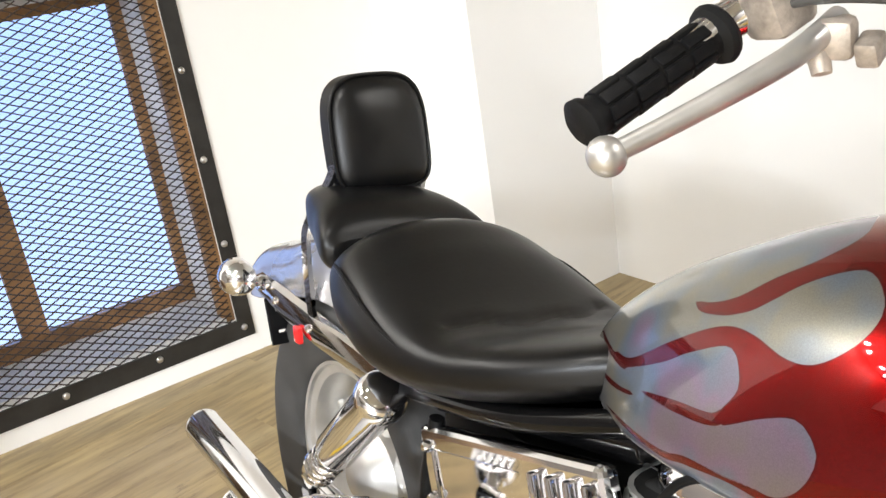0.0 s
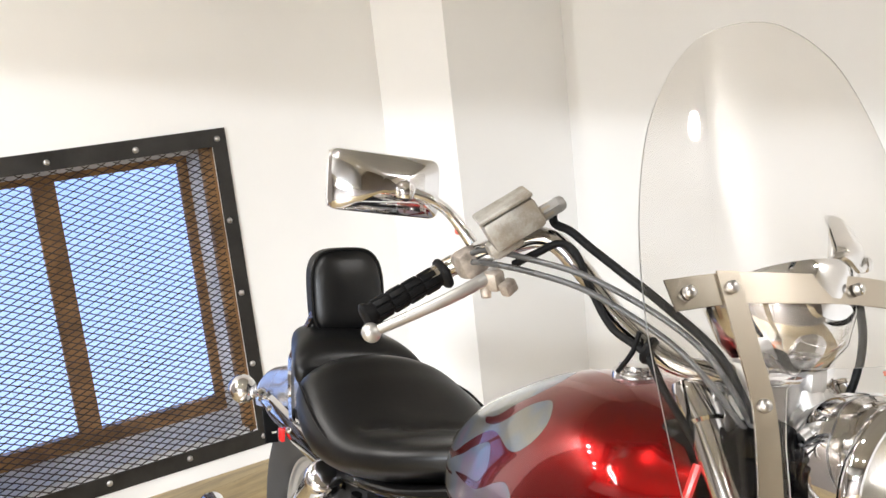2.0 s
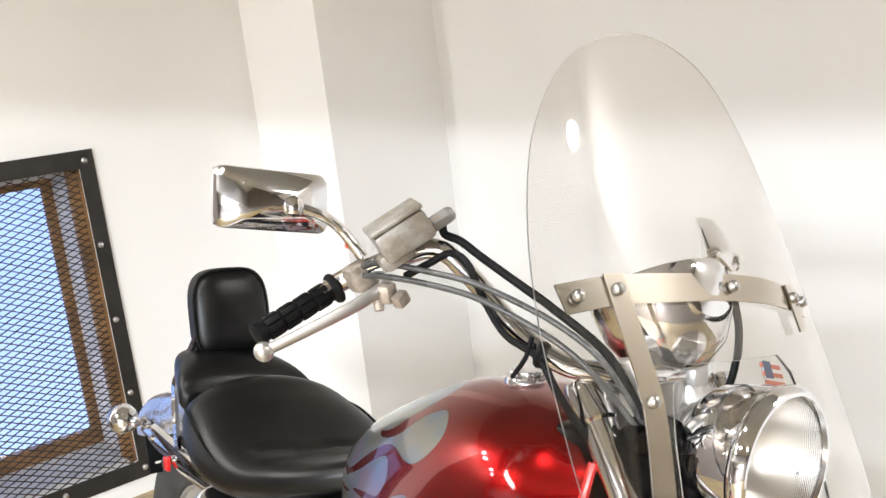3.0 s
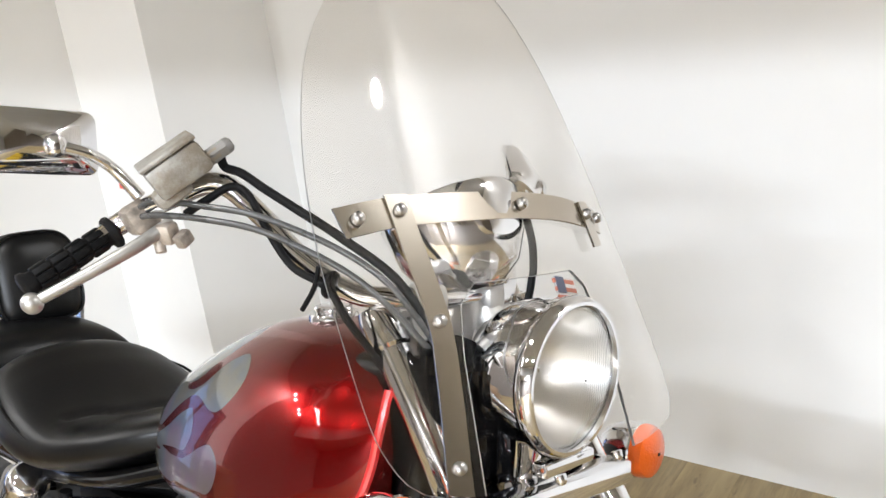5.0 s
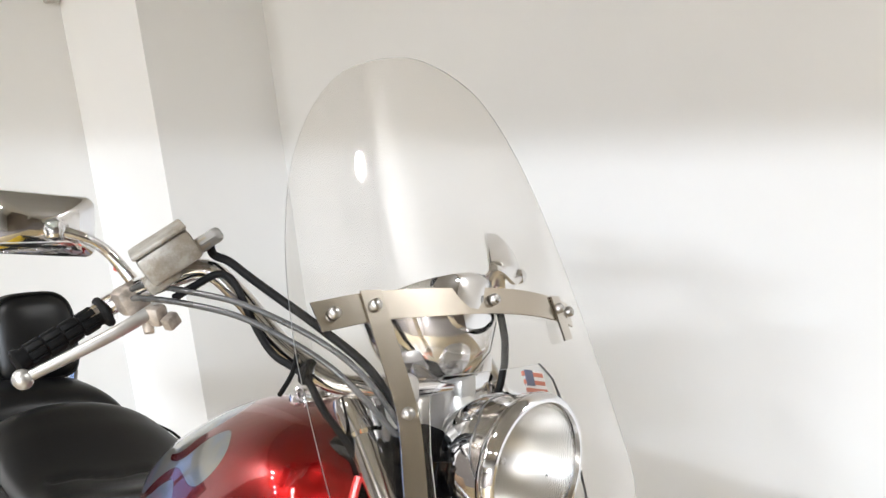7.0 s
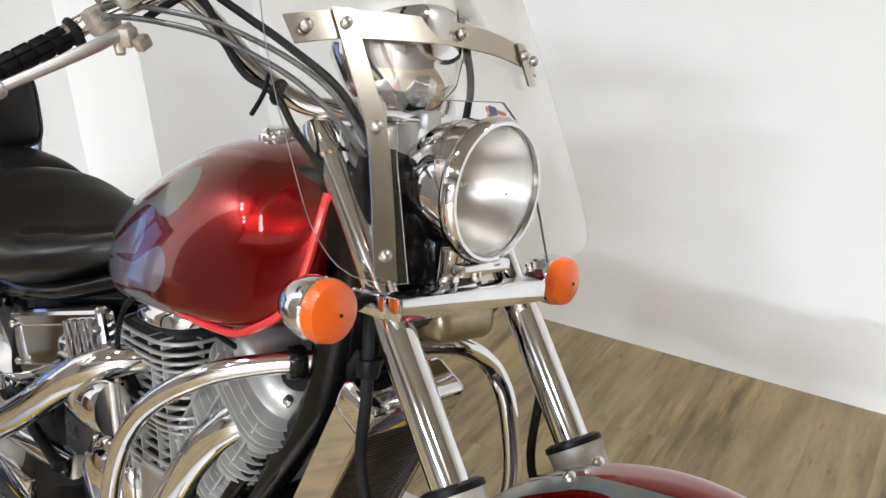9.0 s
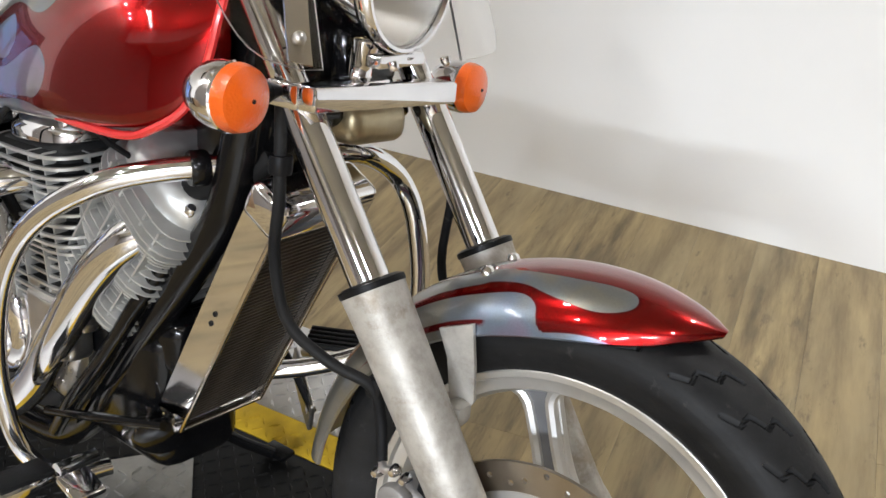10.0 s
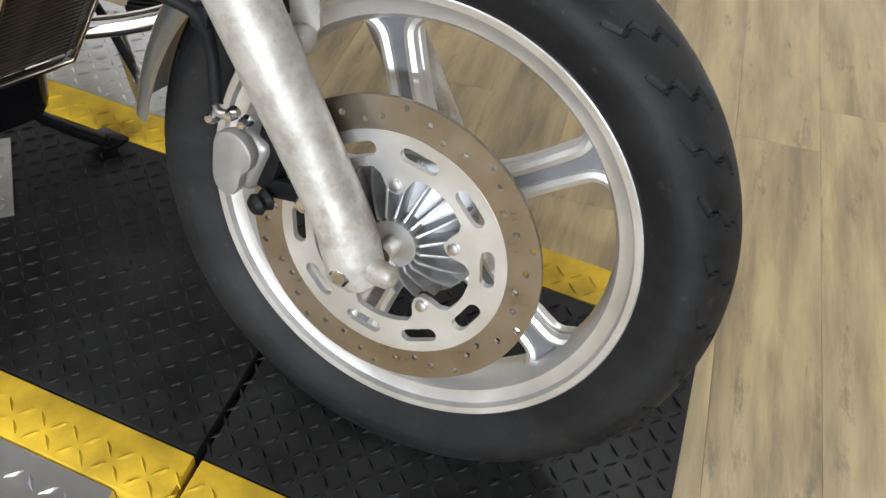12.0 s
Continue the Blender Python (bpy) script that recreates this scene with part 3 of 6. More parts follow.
slots = [moved(prism(slot_outline(0.104, 0.013, 0.0075), 0.05), Matrix.Rotation(radians(36 * k + 8), 4, "Z") @ pose(0, 0, 0.09)) for k in range(10)]
scallop = [(r * math.cos(radians(72 * k + 20 + a)), r * math.sin(radians(72 * k + 20 + a))) for k in range(5) for a, r in ((-9, 0.068), (-4, 0.061), (4, 0.061), (9, 0.068), (12, 0.08), (17, 0.0865), (27, 0.0875), (36, 0.0878), (45, 0.0875), (55, 0.0865), (60, 0.08))]
carrier = cut(prism(ring_points(96, 0.124), 0.0075, pose(0, 0, 0.0895)), join(prism(scallop, 0.05, pose(0, 0, 0.09)), *slots))
part("disc_carrier", moved(carrier, WHEEL), SATIN, front_wheel, "slotted grey disc carrier", smooth=False)
for k in range(5):
    a = radians(72 * k + 20)
    part("carrier_bolt", moved(lathe([(0.001, 0.0975), (0.003, 0.0975), (0.006, 0.0965), (0.0065, 0.092)], 14, pose(0.07 * math.cos(a), 0.07 * math.sin(a), 0)), WHEEL), ALU, front_wheel)
part("axle", tube([(0, -0.115, AXLE), (0, 0.115, AXLE)], 0.011, 14, 1), STEEL, front_wheel)

# fork
FORK_A, FORK_B = Vector((-0.006, 0, 0.318)), Vector((-0.445, 0, 1.0))
FD = (FORK_B - FORK_A).normalized()


def on_fork(s, y):
    p = FORK_A + FD * s
    return (p.x, y, p.z)


FL = (FORK_B - FORK_A).length
for s, side in ((-1, "right"), (1, "left")):
    y = 0.12 * s
    leg = part("fork_leg", join(tube([on_fork(-0.012, y * 1.06), on_fork(0.02, y * 1.06), on_fork(0.06, y), on_fork(0.2, y), on_fork(0.345, y), on_fork(0.375, y)], [0.022, 0.029, 0.029, 0.031, 0.0345, 0.0365], 24, 4),
               rbox(0.052, 0.044, 0.046, 0.019, pose(-0.014, y * 1.08, AXLE - 0.002), 4), rbox(0.042, 0.024, 0.024, 0.01, pose(0.014, y * 1.12, AXLE + 0.006), 3)), DULL, bike, "weathered alloy lower fork leg", TWIST)
    part("dust_seal", lathe([(0.0367, -0.002), (0.0373, 0.0), (0.037, 0.005), (0.03, 0.008), (0.022, 0.008)], 28, axis_pose(on_fork(0.374, y), FD)), MATT, leg, m=TWIST)
    if s < 0:
        part("axle_nut", join(lathe([(0.001, 0.024), (0.008, 0.024), (0.011, 0.021), (0.011, 0.006), (0.019, 0.005), (0.02, 0)], 6, axis_pose((-0.016, -0.146, AXLE), (0, -1, 0))),
             lathe([(0.019, 0.006), (0.021, 0)], 24, axis_pose((-0.016, -0.144, AXLE), (0, -1, 0)))), CHROME, leg)
        part("pinch_bolt", bolt((0.024, -0.142, AXLE + 0.012), (0.5, -1, 0), 0.007, 0.009), CHROME, leg)
    tubep = part("fork_tube", tube([on_fork(0.37, y), on_fork(FL - 0.225, y)], 0.0225, 28, 1), CHROME, bike, "chrome upper fork tube", TWIST)
    part("fork_cover", lathe([(0.018, 0.0), (0.0195, 0.003), (0.0195, 0.186), (0.023, 0.19), (0.024, 0.222), (0.022, 0.231), (0.012, 0.235), (0.001, 0.235)], 28, axis_pose(on_fork(FL - 0.235, y), FD)), CHROME, tubep, "chrome fork shroud with cap", TWIST)
RAKE = Matrix.Rotation(math.atan2(FD.x, FD.z), 4, "Y")
part("lower_yoke", join(rbox(0.05, 0.2, 0.03, 0.012, Matrix.Translation(on_fork(FL - 0.235, 0)) @ RAKE @ pose(-0.035, 0, 0)), rbox(0.07, 0.07, 0.17, 0.025, Matrix.Translation(on_fork(FL - 0.16, 0)) @ RAKE @ pose(-0.055, 0, 0))), BLACK, bike, m=TWIST)
part("upper_yoke", rbox(0.07, 0.21, 0.024, 0.01, Matrix.Translation(on_fork(FL - 0.02, 0)) @ RAKE @ pose(-0.02, 0, 0)), ALU, bike, m=TWIST)
part("steering_stop", rbox(0.06, 0.11, 0.05, 0.018, pose(-0.335, 0.015, 0.778), 3), worn("brassy_casting", (0.4, 0.34, 0.22), 0.35, 0.9, 0.25, 18, 0.2, 0.1), bike, m=TWIST)
part("headlight_bracket", join(rbox(0.034, 0.27, 0.027, 0.004, pose(-0.288, -0.018, 0.818)), rbox(0.05, 0.012, 0.026, 0.003, pose(-0.318, -0.149, 0.817)), rbox(0.05, 0.012, 0.026, 0.003, pose(-0.318, 0.113, 0.817))), CHROME, bike, "flat chrome bar across the fork", TWIST)

# front mudguard
def arc_shell(angles, half, crown, side, thick, cx, cz, n=24):
    """A mudguard: a crowned shell that follows a wheel. For each angle: crown radius, side radius, half width."""
    out, inn = [], []
    for k, a in enumerate(angles):
        t = k / (len(angles) - 1)
        rc, rs, hw = crown(t), side(t), half(t)
        for rows, off in ((out, 0.0), (inn, thick)):
            row = []
            for j in range(n + 1):
                u = -1 + 2 * j / n
                r = rs + (rc - rs) * (1 - abs(u) ** 2.6) ** 0.62 - off
                row.append((cx + r * math.cos(a), u * (hw - off), cz + r * math.sin(a)))
            rows.append(row)
    v1, f1 = loft(out, False, False)
    v2, f2 = loft(inn, False, False)
    k, m_, n1 = len(v1), len(out), n + 1
    edge = []
    for i in range(m_ - 1):
        for j in (0, n):
            edge.append((i * n1 + j, (i + 1) * n1 + j, k + (i + 1) * n1 + j, k + i * n1 + j))
    for j in range(n):
        for i in (0, m_ - 1):
            edge.append((i * n1 + j, i * n1 + j + 1, k + i * n1 + j + 1, k + i * n1 + j))
    return v1 + v2, f1 + [tuple(i + k for i in f) for f in f2] + edge


def interp(pairs):
    xs, ys = [p[0] for p in pairs], [p[1] for p in pairs]
    return lambda t: float(np.interp(t, xs, ys))


def smooth_interp(pairs):
    s = spline(pairs, 12)
    xs, ys = [p[0] for p in s], [p[1] for p in s]
    return lambda t: float(np.interp(t, xs, ys))


def flames(ob, outline_sets, plane):
    """Writes, for each vertex, how far inside (+) or outside (-) the flame outlines it lies, in metres."""
    me = ob.data
    at = me.attributes.new("licks", "FLOAT", "POINT")
    co = np.array([v.co[:] for v in me.vertices])
    p = plane(co)
    best = np.full(len(p), -1.0)
    for poly in outline_sets:
        q = np.array([tuple(c) for c in spline(poly, 6, True)])
        a, b = q, np.roll(q, -1, 0)
        d = np.full(len(p), 1e9)
        inside = np.zeros(len(p), bool)
        for (ax, ay), (bx, by) in zip(a, b):
            e = np.array([bx - ax, by - ay])
            w = p - (ax, ay)
            t = np.clip((w @ e) / max(e @ e, 1e-12), 0, 1)
            d = np.minimum(d, np.hypot(*(w - t[:, None] * e).T))
            cross = ((ay > p[:, 1]) != (by > p[:, 1])) & (p[:, 0] < (bx - ax) * (p[:, 1] - ay) / (by - ay + 1e-12) + ax)
            inside ^= cross
        best = np.maximum(best, np.where(inside, d, -d))
    at.data.foreach_set("value", best.astype(np.float32))


def flame_paint():
    m = principled("flame_paint", (0.4, 0.02, 0.02), 0.24, 0.7, Coat_Weight=1.0, Coat_Roughness=0.01, Coat_IOR=1.42, Specular_IOR_Level=0.15)
    b = bsdf(m)
    at = node(m, "ShaderNodeAttribute", attribute_name="licks")
    v = coords(m)
    flake = noise_tex(m, 900, 2, 0.5, v)
    cloud = noise_tex(m, 7, 3, 0.5, v)
    red = mixed(m, mapped(m, flake, 0.35, 0.65, 0, 1), (0.13, 0.0006, 0.0008), (0.25, 0.0018, 0.0018))
    holo = ramp(m, cloud, [(0.3, (0.23, 0.22, 0.19)), (0.42, (0.26, 0.19, 0.27)), (0.5, (0.18, 0.22, 0.28)), (0.6, (0.25, 0.24, 0.2)), (0.72, (0.22, 0.22, 0.22))])
    sheen = mixed(m, mapped(m, flake, 0.3, 0.7, 0.0, 1.0), (0.8, 0.8, 0.8), (1, 1, 1))
    silver = mixed(m, 1.0, holo, sheen, "MULTIPLY")
    edge = mixed(m, mapped(m, at.outputs["Fac"], -0.0022, -0.0012, 0, 1), red, (0.13, 0.003, 0.006))
    wire(m, mixed(m, mapped(m, at.outputs["Fac"], -0.0004, 0.0004, 0, 1), edge, silver), b.inputs["Base Color"])
    wire(m, mapped(m, at.outputs["Fac"], -0.0004, 0.0004, 0.85, 0.75), b.inputs["Metallic"])
    wire(m, mapped(m, at.outputs["Fac"], -0.0004, 0.0004, 0.25, 0.34), b.inputs["Roughness"])
    return m


PAINT = flame_paint()
angles = [radians(69 + 106 * k / 150) for k in range(151)]
guard = arc_shell(angles, smooth_interp([(0, 0.006), (0.03, 0.028), (0.08, 0.05), (0.16, 0.068), (0.3, 0.078), (0.6, 0.08), (1, 0.076)]),
                  smooth_interp([(0, 0.348), (0.08, 0.351), (0.2, 0.352), (0.5, 0.35), (1, 0.348)]),
                  smooth_interp([(0, 0.343), (0.04, 0.33), (0.1, 0.311), (0.2, 0.298), (0.35, 0.292), (0.6, 0.298), (1, 0.312)]), 0.003, 0, AXLE, 48)
guard_ob = part("front_mudguard", guard, PAINT, bike, "red front mudguard with silver flames")
# outlines in (degrees round the wheel / 100, distance across from the crown)
guard_flames = [
    [(1.9, 0.045), (1.2, 0.05), (1.1, 0.047), (1.03, 0.05), (0.97, 0.059), (0.91, 0.063), (0.865, 0.058), (0.83, 0.044), (0.838, 0.031), (0.877, 0.03), (0.935, 0.034), (1.0, 0.033), (1.06, 0.029), (1.15, 0.024), (1.9, 0.02)],
    [(1.9, 0.054), (1.21, 0.06), (1.12, 0.061), (1.033, 0.06), (1.0, 0.068), (0.992, 0.078), (0.997, 0.089), (1.085, 0.087), (1.2, 0.084), (1.9, 0.08)],
    [(1.9, 0.086), (1.2, 0.09), (1.1, 0.093), (1.02, 0.092), (0.97, 0.0885), (0.93, 0.085), (0.9, 0.082), (0.86, 0.0785), (0.835, 0.08), (0.81, 0.11), (1.9, 0.13)],
    [(1.9, 0.016), (1.25, 0.018), (1.13, 0.012), (1.09, 0.0), (1.13, -0.012), (1.9, -0.02)],
]
flames(guard_ob, [[(0.35 * a, w) for a, w in f] for f in guard_flames], lambda c: np.stack([0.35 * np.degrees(np.arctan2(c[:, 2] - AXLE, c[:, 0])) / 100, np.abs(c[:, 1]) + np.maximum(0, 0.335 - np.hypot(c[:, 0], c[:, 2] - AXLE)) * 0.35], 1))
for s in (-1, 1):
    y = s * 0.083
    part("stay", join(prism([(-0.152, 0.59), (-0.112, 0.607), (-0.104, 0.56), (-0.1, 0.52), (-0.112, 0.5), (-0.13, 0.515), (-0.138, 0.56)], 0.005, Matrix(((1, 0, 0, 0), (0, 0, 1, y), (0, 1, 0, 0), (0, 0, 0, 1)))),
                      rbox(0.026, 0.03, 0.026, 0.008, pose(-0.114, y * 1.15, 0.507))), DULL, guard_ob, "alloy mudguard stay")
    part("guard_bolt", bolt((-0.131, s * 0.03, 0.646), (-0.37, s * 0.1, 0.93), 0.008, 0.007), CHROME, guard_ob)

# brake caliper and its hose
caliper = part("brake_caliper", rbox(0.046, 0.044, 0.066, 0.012, pose(-0.156, -0.1, 0.378, 0, 20), 3), CALIPER, bike, "grey two-piston brake caliper")
ear = spline([(-0.178, 0.404), (-0.162, 0.413), (-0.146, 0.408), (-0.136, 0.394), (-0.138, 0.379), (-0.147, 0.368), (-0.15, 0.354), (-0.158, 0.343), (-0.172, 0.344), (-0.18, 0.357), (-0.181, 0.38)], 5, True)
part("caliper_face", prism([tuple(p) for p in ear], 0.016, Matrix(((1, 0, 0, 0), (0, 0, 1, -0.128), (0, 1, 0, 0), (0, 0, 0, 1))), 0.004), CALIPER, caliper)
part("caliper_bracket", join(rbox(0.07, 0.012, 0.024, 0.004, pose(-0.108, -0.108, 0.404, 0, 10)), rbox(0.06, 0.012, 0.022, 0.004, pose(-0.102, -0.108, 0.356, 0, -8)), rbox(0.02, 0.03, 0.07, 0.005, pose(-0.128, -0.1, 0.382, 0, 15))), MATT, caliper, "black caliper bracket")
for x, y, z, r in ((-0.104, -0.118, 0.409, 0.0105), (-0.083, -0.118, 0.356, 0.0105), (-0.168, -0.118, 0.424, 0.007), (-0.19, -0.118, 0.414, 0.007), (-0.152, -0.12, 0.421, 0.0065)):
    part("caliper_bolt", bolt((x, y, z), (0, -1, 0), r, 0.012), CHROME, caliper)
part("bleed_pipe", tube([(-0.19, -0.115, 0.425), (-0.178, -0.124, 0.422), (-0.16, -0.122, 0.428)], 0.005, 10, 4), ALU, caliper)
part("pin_boot", lathe([(0.008, 0), (0.012, 0.004), (0.009, 0.01), (0.012, 0.016), (0.008, 0.022), (0.001, 0.024)], 16, axis_pose((-0.124, -0.118, 0.345), (-0.4, -1, -0.2))), MATT, caliper)
part("brake_hose", tube([(-0.34, -0.14, 0.86), (-0.325, -0.155, 0.79), (-0.318, -0.16, 0.71), (-0.325, -0.155, 0.64), (-0.31, -0.145, 0.565), (-0.26, -0.13, 0.528), (-0.215, -0.112, 0.508), (-0.203, -0.105, 0.47), (-0.19, -0.115, 0.425)], 0.0068, 12), RUBBER, bike, "black rubber brake hose")
part("hose_clip", lathe([(0.012, -0.01), (0.013, -0.006), (0.013, 0.006), (0.012, 0.01)], 14, pose(-0.32, -0.158, 0.745)), MATT, bike)
part("hose_clip", rbox(0.022, 0.03, 0.026, 0.006, pose(-0.212, -0.1, 0.505)), MATT, bike)
part("speed_cable", tube([(-0.3, 0.1, 0.79), (-0.278, 0.1, 0.742), (-0.262, 0.1, 0.68), (-0.263, 0.1, 0.57), (-0.2, 0.1, 0.47)], 0.006, 10), RUBBER, bike)

# headlight
HL = Vector((-0.272, -0.042, 0.942))
HP = axis_pose(HL, (1, 0, -0.03)) @ Matrix.Diagonal((0.92, 0.92, 0.82, 1))
REFLECTOR = principled("reflector", (0.62, 0.6, 0.57), 0.3, 1.0)
lamp = part("headlight", lathe([(0.001, -0.115), (0.03, -0.112), (0.056, -0.098), (0.073, -0.07), (0.082, -0.035), (0.085, 0.0), (0.088, 0.003), (0.09, 0.012), (0.088, 0.022), (0.084, 0.026), (0.08, 0.026), (0.0795, 0.014), (0.074, -0.02), (0.056, -0.056), (0.03, -0.084), (0.001, -0.09)], 48, HP), CHROME, bike, "round chrome headlight with a clear lens")
part("reflector", lathe([(0.0785, 0.016), (0.07, -0.015), (0.052, -0.05), (0.03, -0.072), (0.012, -0.08), (0.012, -0.083), (0.031, -0.075), (0.0535, -0.052), (0.0715, -0.016), (0.0795, 0.0155)], 40, HP, True), REFLECTOR, lamp, "silvered reflector bowl")
part("bulb", lathe([(0.001, -0.03), (0.004, -0.031), (0.006, -0.036), (0.006, -0.078)], 20, HP), CHROME, lamp)
LENS = principled("fluted_glass", (0.98, 0.98, 0.97), 0.13, 0.0, Transmission_Weight=1.0, IOR=1.45, Specular_IOR_Level=0.8)
flute = node(LENS, "ShaderNodeTexWave", bands_direction="Y")
flute.inputs["Scale"].default_value = 75
wire(LENS, coords(LENS), flute.inputs["Vector"])
bumped(LENS, flute.outputs["Fac"], 0.08, 0.0006)
pane = part("lens", lathe([(0.078, 0.018), (0.07, 0.026), (0.045, 0.034), (0.001, 0.038), (0.001, 0.034), (0.045, 0.03), (0.069, 0.022), (0.077, 0.015)], 48, HP, True), LENS, lamp, "clear headlight glass")
pane.visible_shadow = False
part("headlight_foot", moved(join(tube([(-0.3, 0, 0.89), (-0.305, 0, 0.85), (-0.3, 0, 0.83)], [0.02, 0.016, 0.024], 16, 3), rbox(0.05, 0.05, 0.02, 0.005, pose(-0.3, 0.0, 0.838)), rbox(0.02, 0.085, 0.014, 0.003, pose(-0.255, 0, 0.873))), Matrix.Translation((-0.01, -0.044, -0.018))), CHROME, lamp)
for s in (-1, 1):
    part("headlight_screw", bolt((-0.235, s * 0.05 - 0.042, 0.858), (0.4, 0, -1), 0.006, 0.008), CHROME, lamp)
part("wiring_cowl", join(rbox(0.1, 0.15, 0.16, 0.04, pose(-0.375, 0.0, 0.9), 4), rbox(0.07, 0.1, 0.1, 0.03, pose(-0.33, 0.03, 0.87), 3)), BLACK, bike, "black cowl behind the headlight", Matrix.Translation((-0.01, -0.044, -0.018)))

# turn signals
for s, z in ((-1, 0.822), (1, 0.798)):
    c = Vector((-0.325, -0.232 if s < 0 else 0.2, z))
    sig = part("turn_signal", lathe([(0.001, -0.046), (0.012, -0.044), (0.023, -0.036), (0.031, -0.02), (0.0345, -0.004), (0.035, 0.008), (0.0335, 0.01)], 32, axis_pose(c, (1, 0, 0))), CHROME, bike, "chrome bullet turn signal with an amber lens")
    part("lens", lathe([(0.0335, 0.004), (0.0335, 0.016), (0.031, 0.025), (0.02, 0.031), (0.001, 0.034)], 32, axis_pose(c, (1, 0, 0))), AMBER, sig, "amber plastic lens")
    part("stem", tube([(c.x - 0.02, c.y * 0.9, z), (-0.325, 0.14 * s, z - 0.006)], 0.011, 14, 1), MATT, sig)
    part("lens_screw", lathe([(0.0022, 0.033), (0.0022, 0.035), (0.001, 0.035)], 8, axis_pose(c, (1, 0, 0))), MATT, sig)

# windshield
def shield_x(y, z):
    return -0.362 - 0.48 * (z - 1.105) - 0.9 * y * y


def shield_n(y):
    return Vector((1, 1.8 * y, 0.48)).normalized()


def shield_pt(y, z, off=0.0):
    return Vector((shield_x(y, z), y, z)) + shield_n(y) * off


edge_r = smooth_interp([(0.852, 0.19), (0.858, 0.212), (0.868, 0.23), (0.891, 0.243), (0.93, 0.25), (1.04, 0.25), (1.1, 0.245), (1.155, 0.236), (1.205, 0.223), (1.252, 0.206), (1.295, 0.182), (1.336, 0.149), (1.366, 0.11), (1.386, 0.056), (1.394, 0.012)])
edge_l = edge_r
notch_r = interp([(0.852, 0.165), (0.9, 0.155), (0.97, 0.14), (1.015, 0.125), (1.035, 0.1)])
notch_l = interp([(0.852, 0.06), (0.9, 0.072), (0.97, 0.085), (1.015, 0.08), (1.035, 0.06)])
zs = list(np.linspace(0.852, 1.035, 20)) + list(np.linspace(1.035, 1.35, 26))[1:] + [1.358, 1.366, 1.373, 1.379, 1.384, 1.388, 1.3915, 1.394]
verts, faces, idx, rim_faces = [], [], {}, []
for i, z in enumerate(zs):
    y0, y3 = -edge_r(z), edge_l(z)
    y1, y2 = (-notch_r(z), notch_l(z)) if z <= 1.0351 else (y0 + (y3 - y0) * 0.28, y0 + (y3 - y0) * 0.75)
    ys = [y0 + (y1 - y0) * j / 8 for j in range(8)] + [y1 + (y2 - y1) * j / 12 for j in range(13)] + [y2 + (y3 - y2) * (j + 1) / 8 for j in range(8)]
    for j, y in enumerate(ys):
        for o in (0, 1):
            idx[i, j, o] = len(verts)
            verts.append(shield_pt(y, z, -0.003 * o))
NC = 28
cell = {(i, j) for i in range(len(zs) - 1) for j in range(NC) if not (zs[i] < 1.03 and 8 <= j < 20)}
for i, j in cell:
    for o in (0, 1):
        q = (idx[i, j, o], idx[i, j + 1, o], idx[i + 1, j + 1, o], idx[i + 1, j, o])
        faces.append(q if o else q[::-1])
    for (a, b), nb in ((((i, j), (i, j + 1)), (i - 1, j)), (((i + 1, j), (i + 1, j + 1)), (i + 1, j)), (((i, j), (i + 1, j)), (i, j - 1)), (((i, j + 1), (i + 1, j + 1)), (i, j + 1))):
        if nb not in cell:
            rim_faces.append(len(faces))
            faces.append((idx[(*a, 0)], idx[(*b, 0)], idx[(*b, 1)], idx[(*a, 1)]))
ACRYL = principled("clear_acrylic", (0.93, 0.915, 0.89), 0.0, 0.0, Transmission_Weight=1.0, IOR=1.46)
shield = part("windshield", (verts, faces), ACRYL, bike, "tall clear acrylic windshield")
shield.visible_shadow = False
shield.data.materials.append(principled("acrylic_edge", (0.8, 0.79, 0.76), 0.35, 0.0, Transmission_Weight=0.92))
for k in rim_faces:
    shield.data.polygons[k].material_index = 1


def strap(pts, w, off=0.004, thick=0.0025):
    """A metal band laid on the windshield through (y, z) points."""
    path = [np.array(p) for p in spline(pts, 8)]
    rings = []
    for i, p in enumerate(path):
        d = path[min(i + 1, len(path) - 1)] - path[max(i - 1, 0)]
        d = d / np.hypot(*d)
        a, b = p + np.array((-d[1], d[0])) * w / 2, p - np.array((-d[1], d[0])) * w / 2
        rings.append([shield_pt(*a, off), shield_pt(*b, off), shield_pt(*b, off + thick), shield_pt(*a, off + thick)])
    return loft(rings)


part("band", strap([(-0.224, 1.094), (-0.163, 1.104), (-0.08, 1.107), (-0.003, 1.106), (0.07, 1.1), (0.133, 1.089), (0.172, 1.079)], 0.028), STEEL, shield, "polished metal band across the windshield")
for pts in ([(-0.163, 1.119), (-0.161, 1.06), (-0.16, 1.001), (-0.172, 0.94), (-0.188, 0.877), (-0.193, 0.855)], [(0.135, 1.104), (0.134, 1.075), (0.134, 1.052)]):
    part("strut", strap(pts, 0.023, 0.0072), STEEL, shield, "polished metal upright on the windshield")
for y, z in ((-0.207, 1.097), (-0.163, 1.104), (-0.003, 1.106), (0.133, 1.089), (0.16, 1.083), (-0.16, 1.001), (-0.188, 0.877)):
    part("bolt", bolt(shield_pt(y, z, 0.0105), shield_n(y), 0.0068, 0.006), ALU, shield)
FLAGM = principled("flag_sticker", (0.7, 0.68, 0.66), 0.5)
sticker = part("sticker", strap([(0.027, 1.016), (0.066, 1.009)], 0.034, -0.0062, 0.001), FLAGM, shield, "small red, white and blue flag sticker")
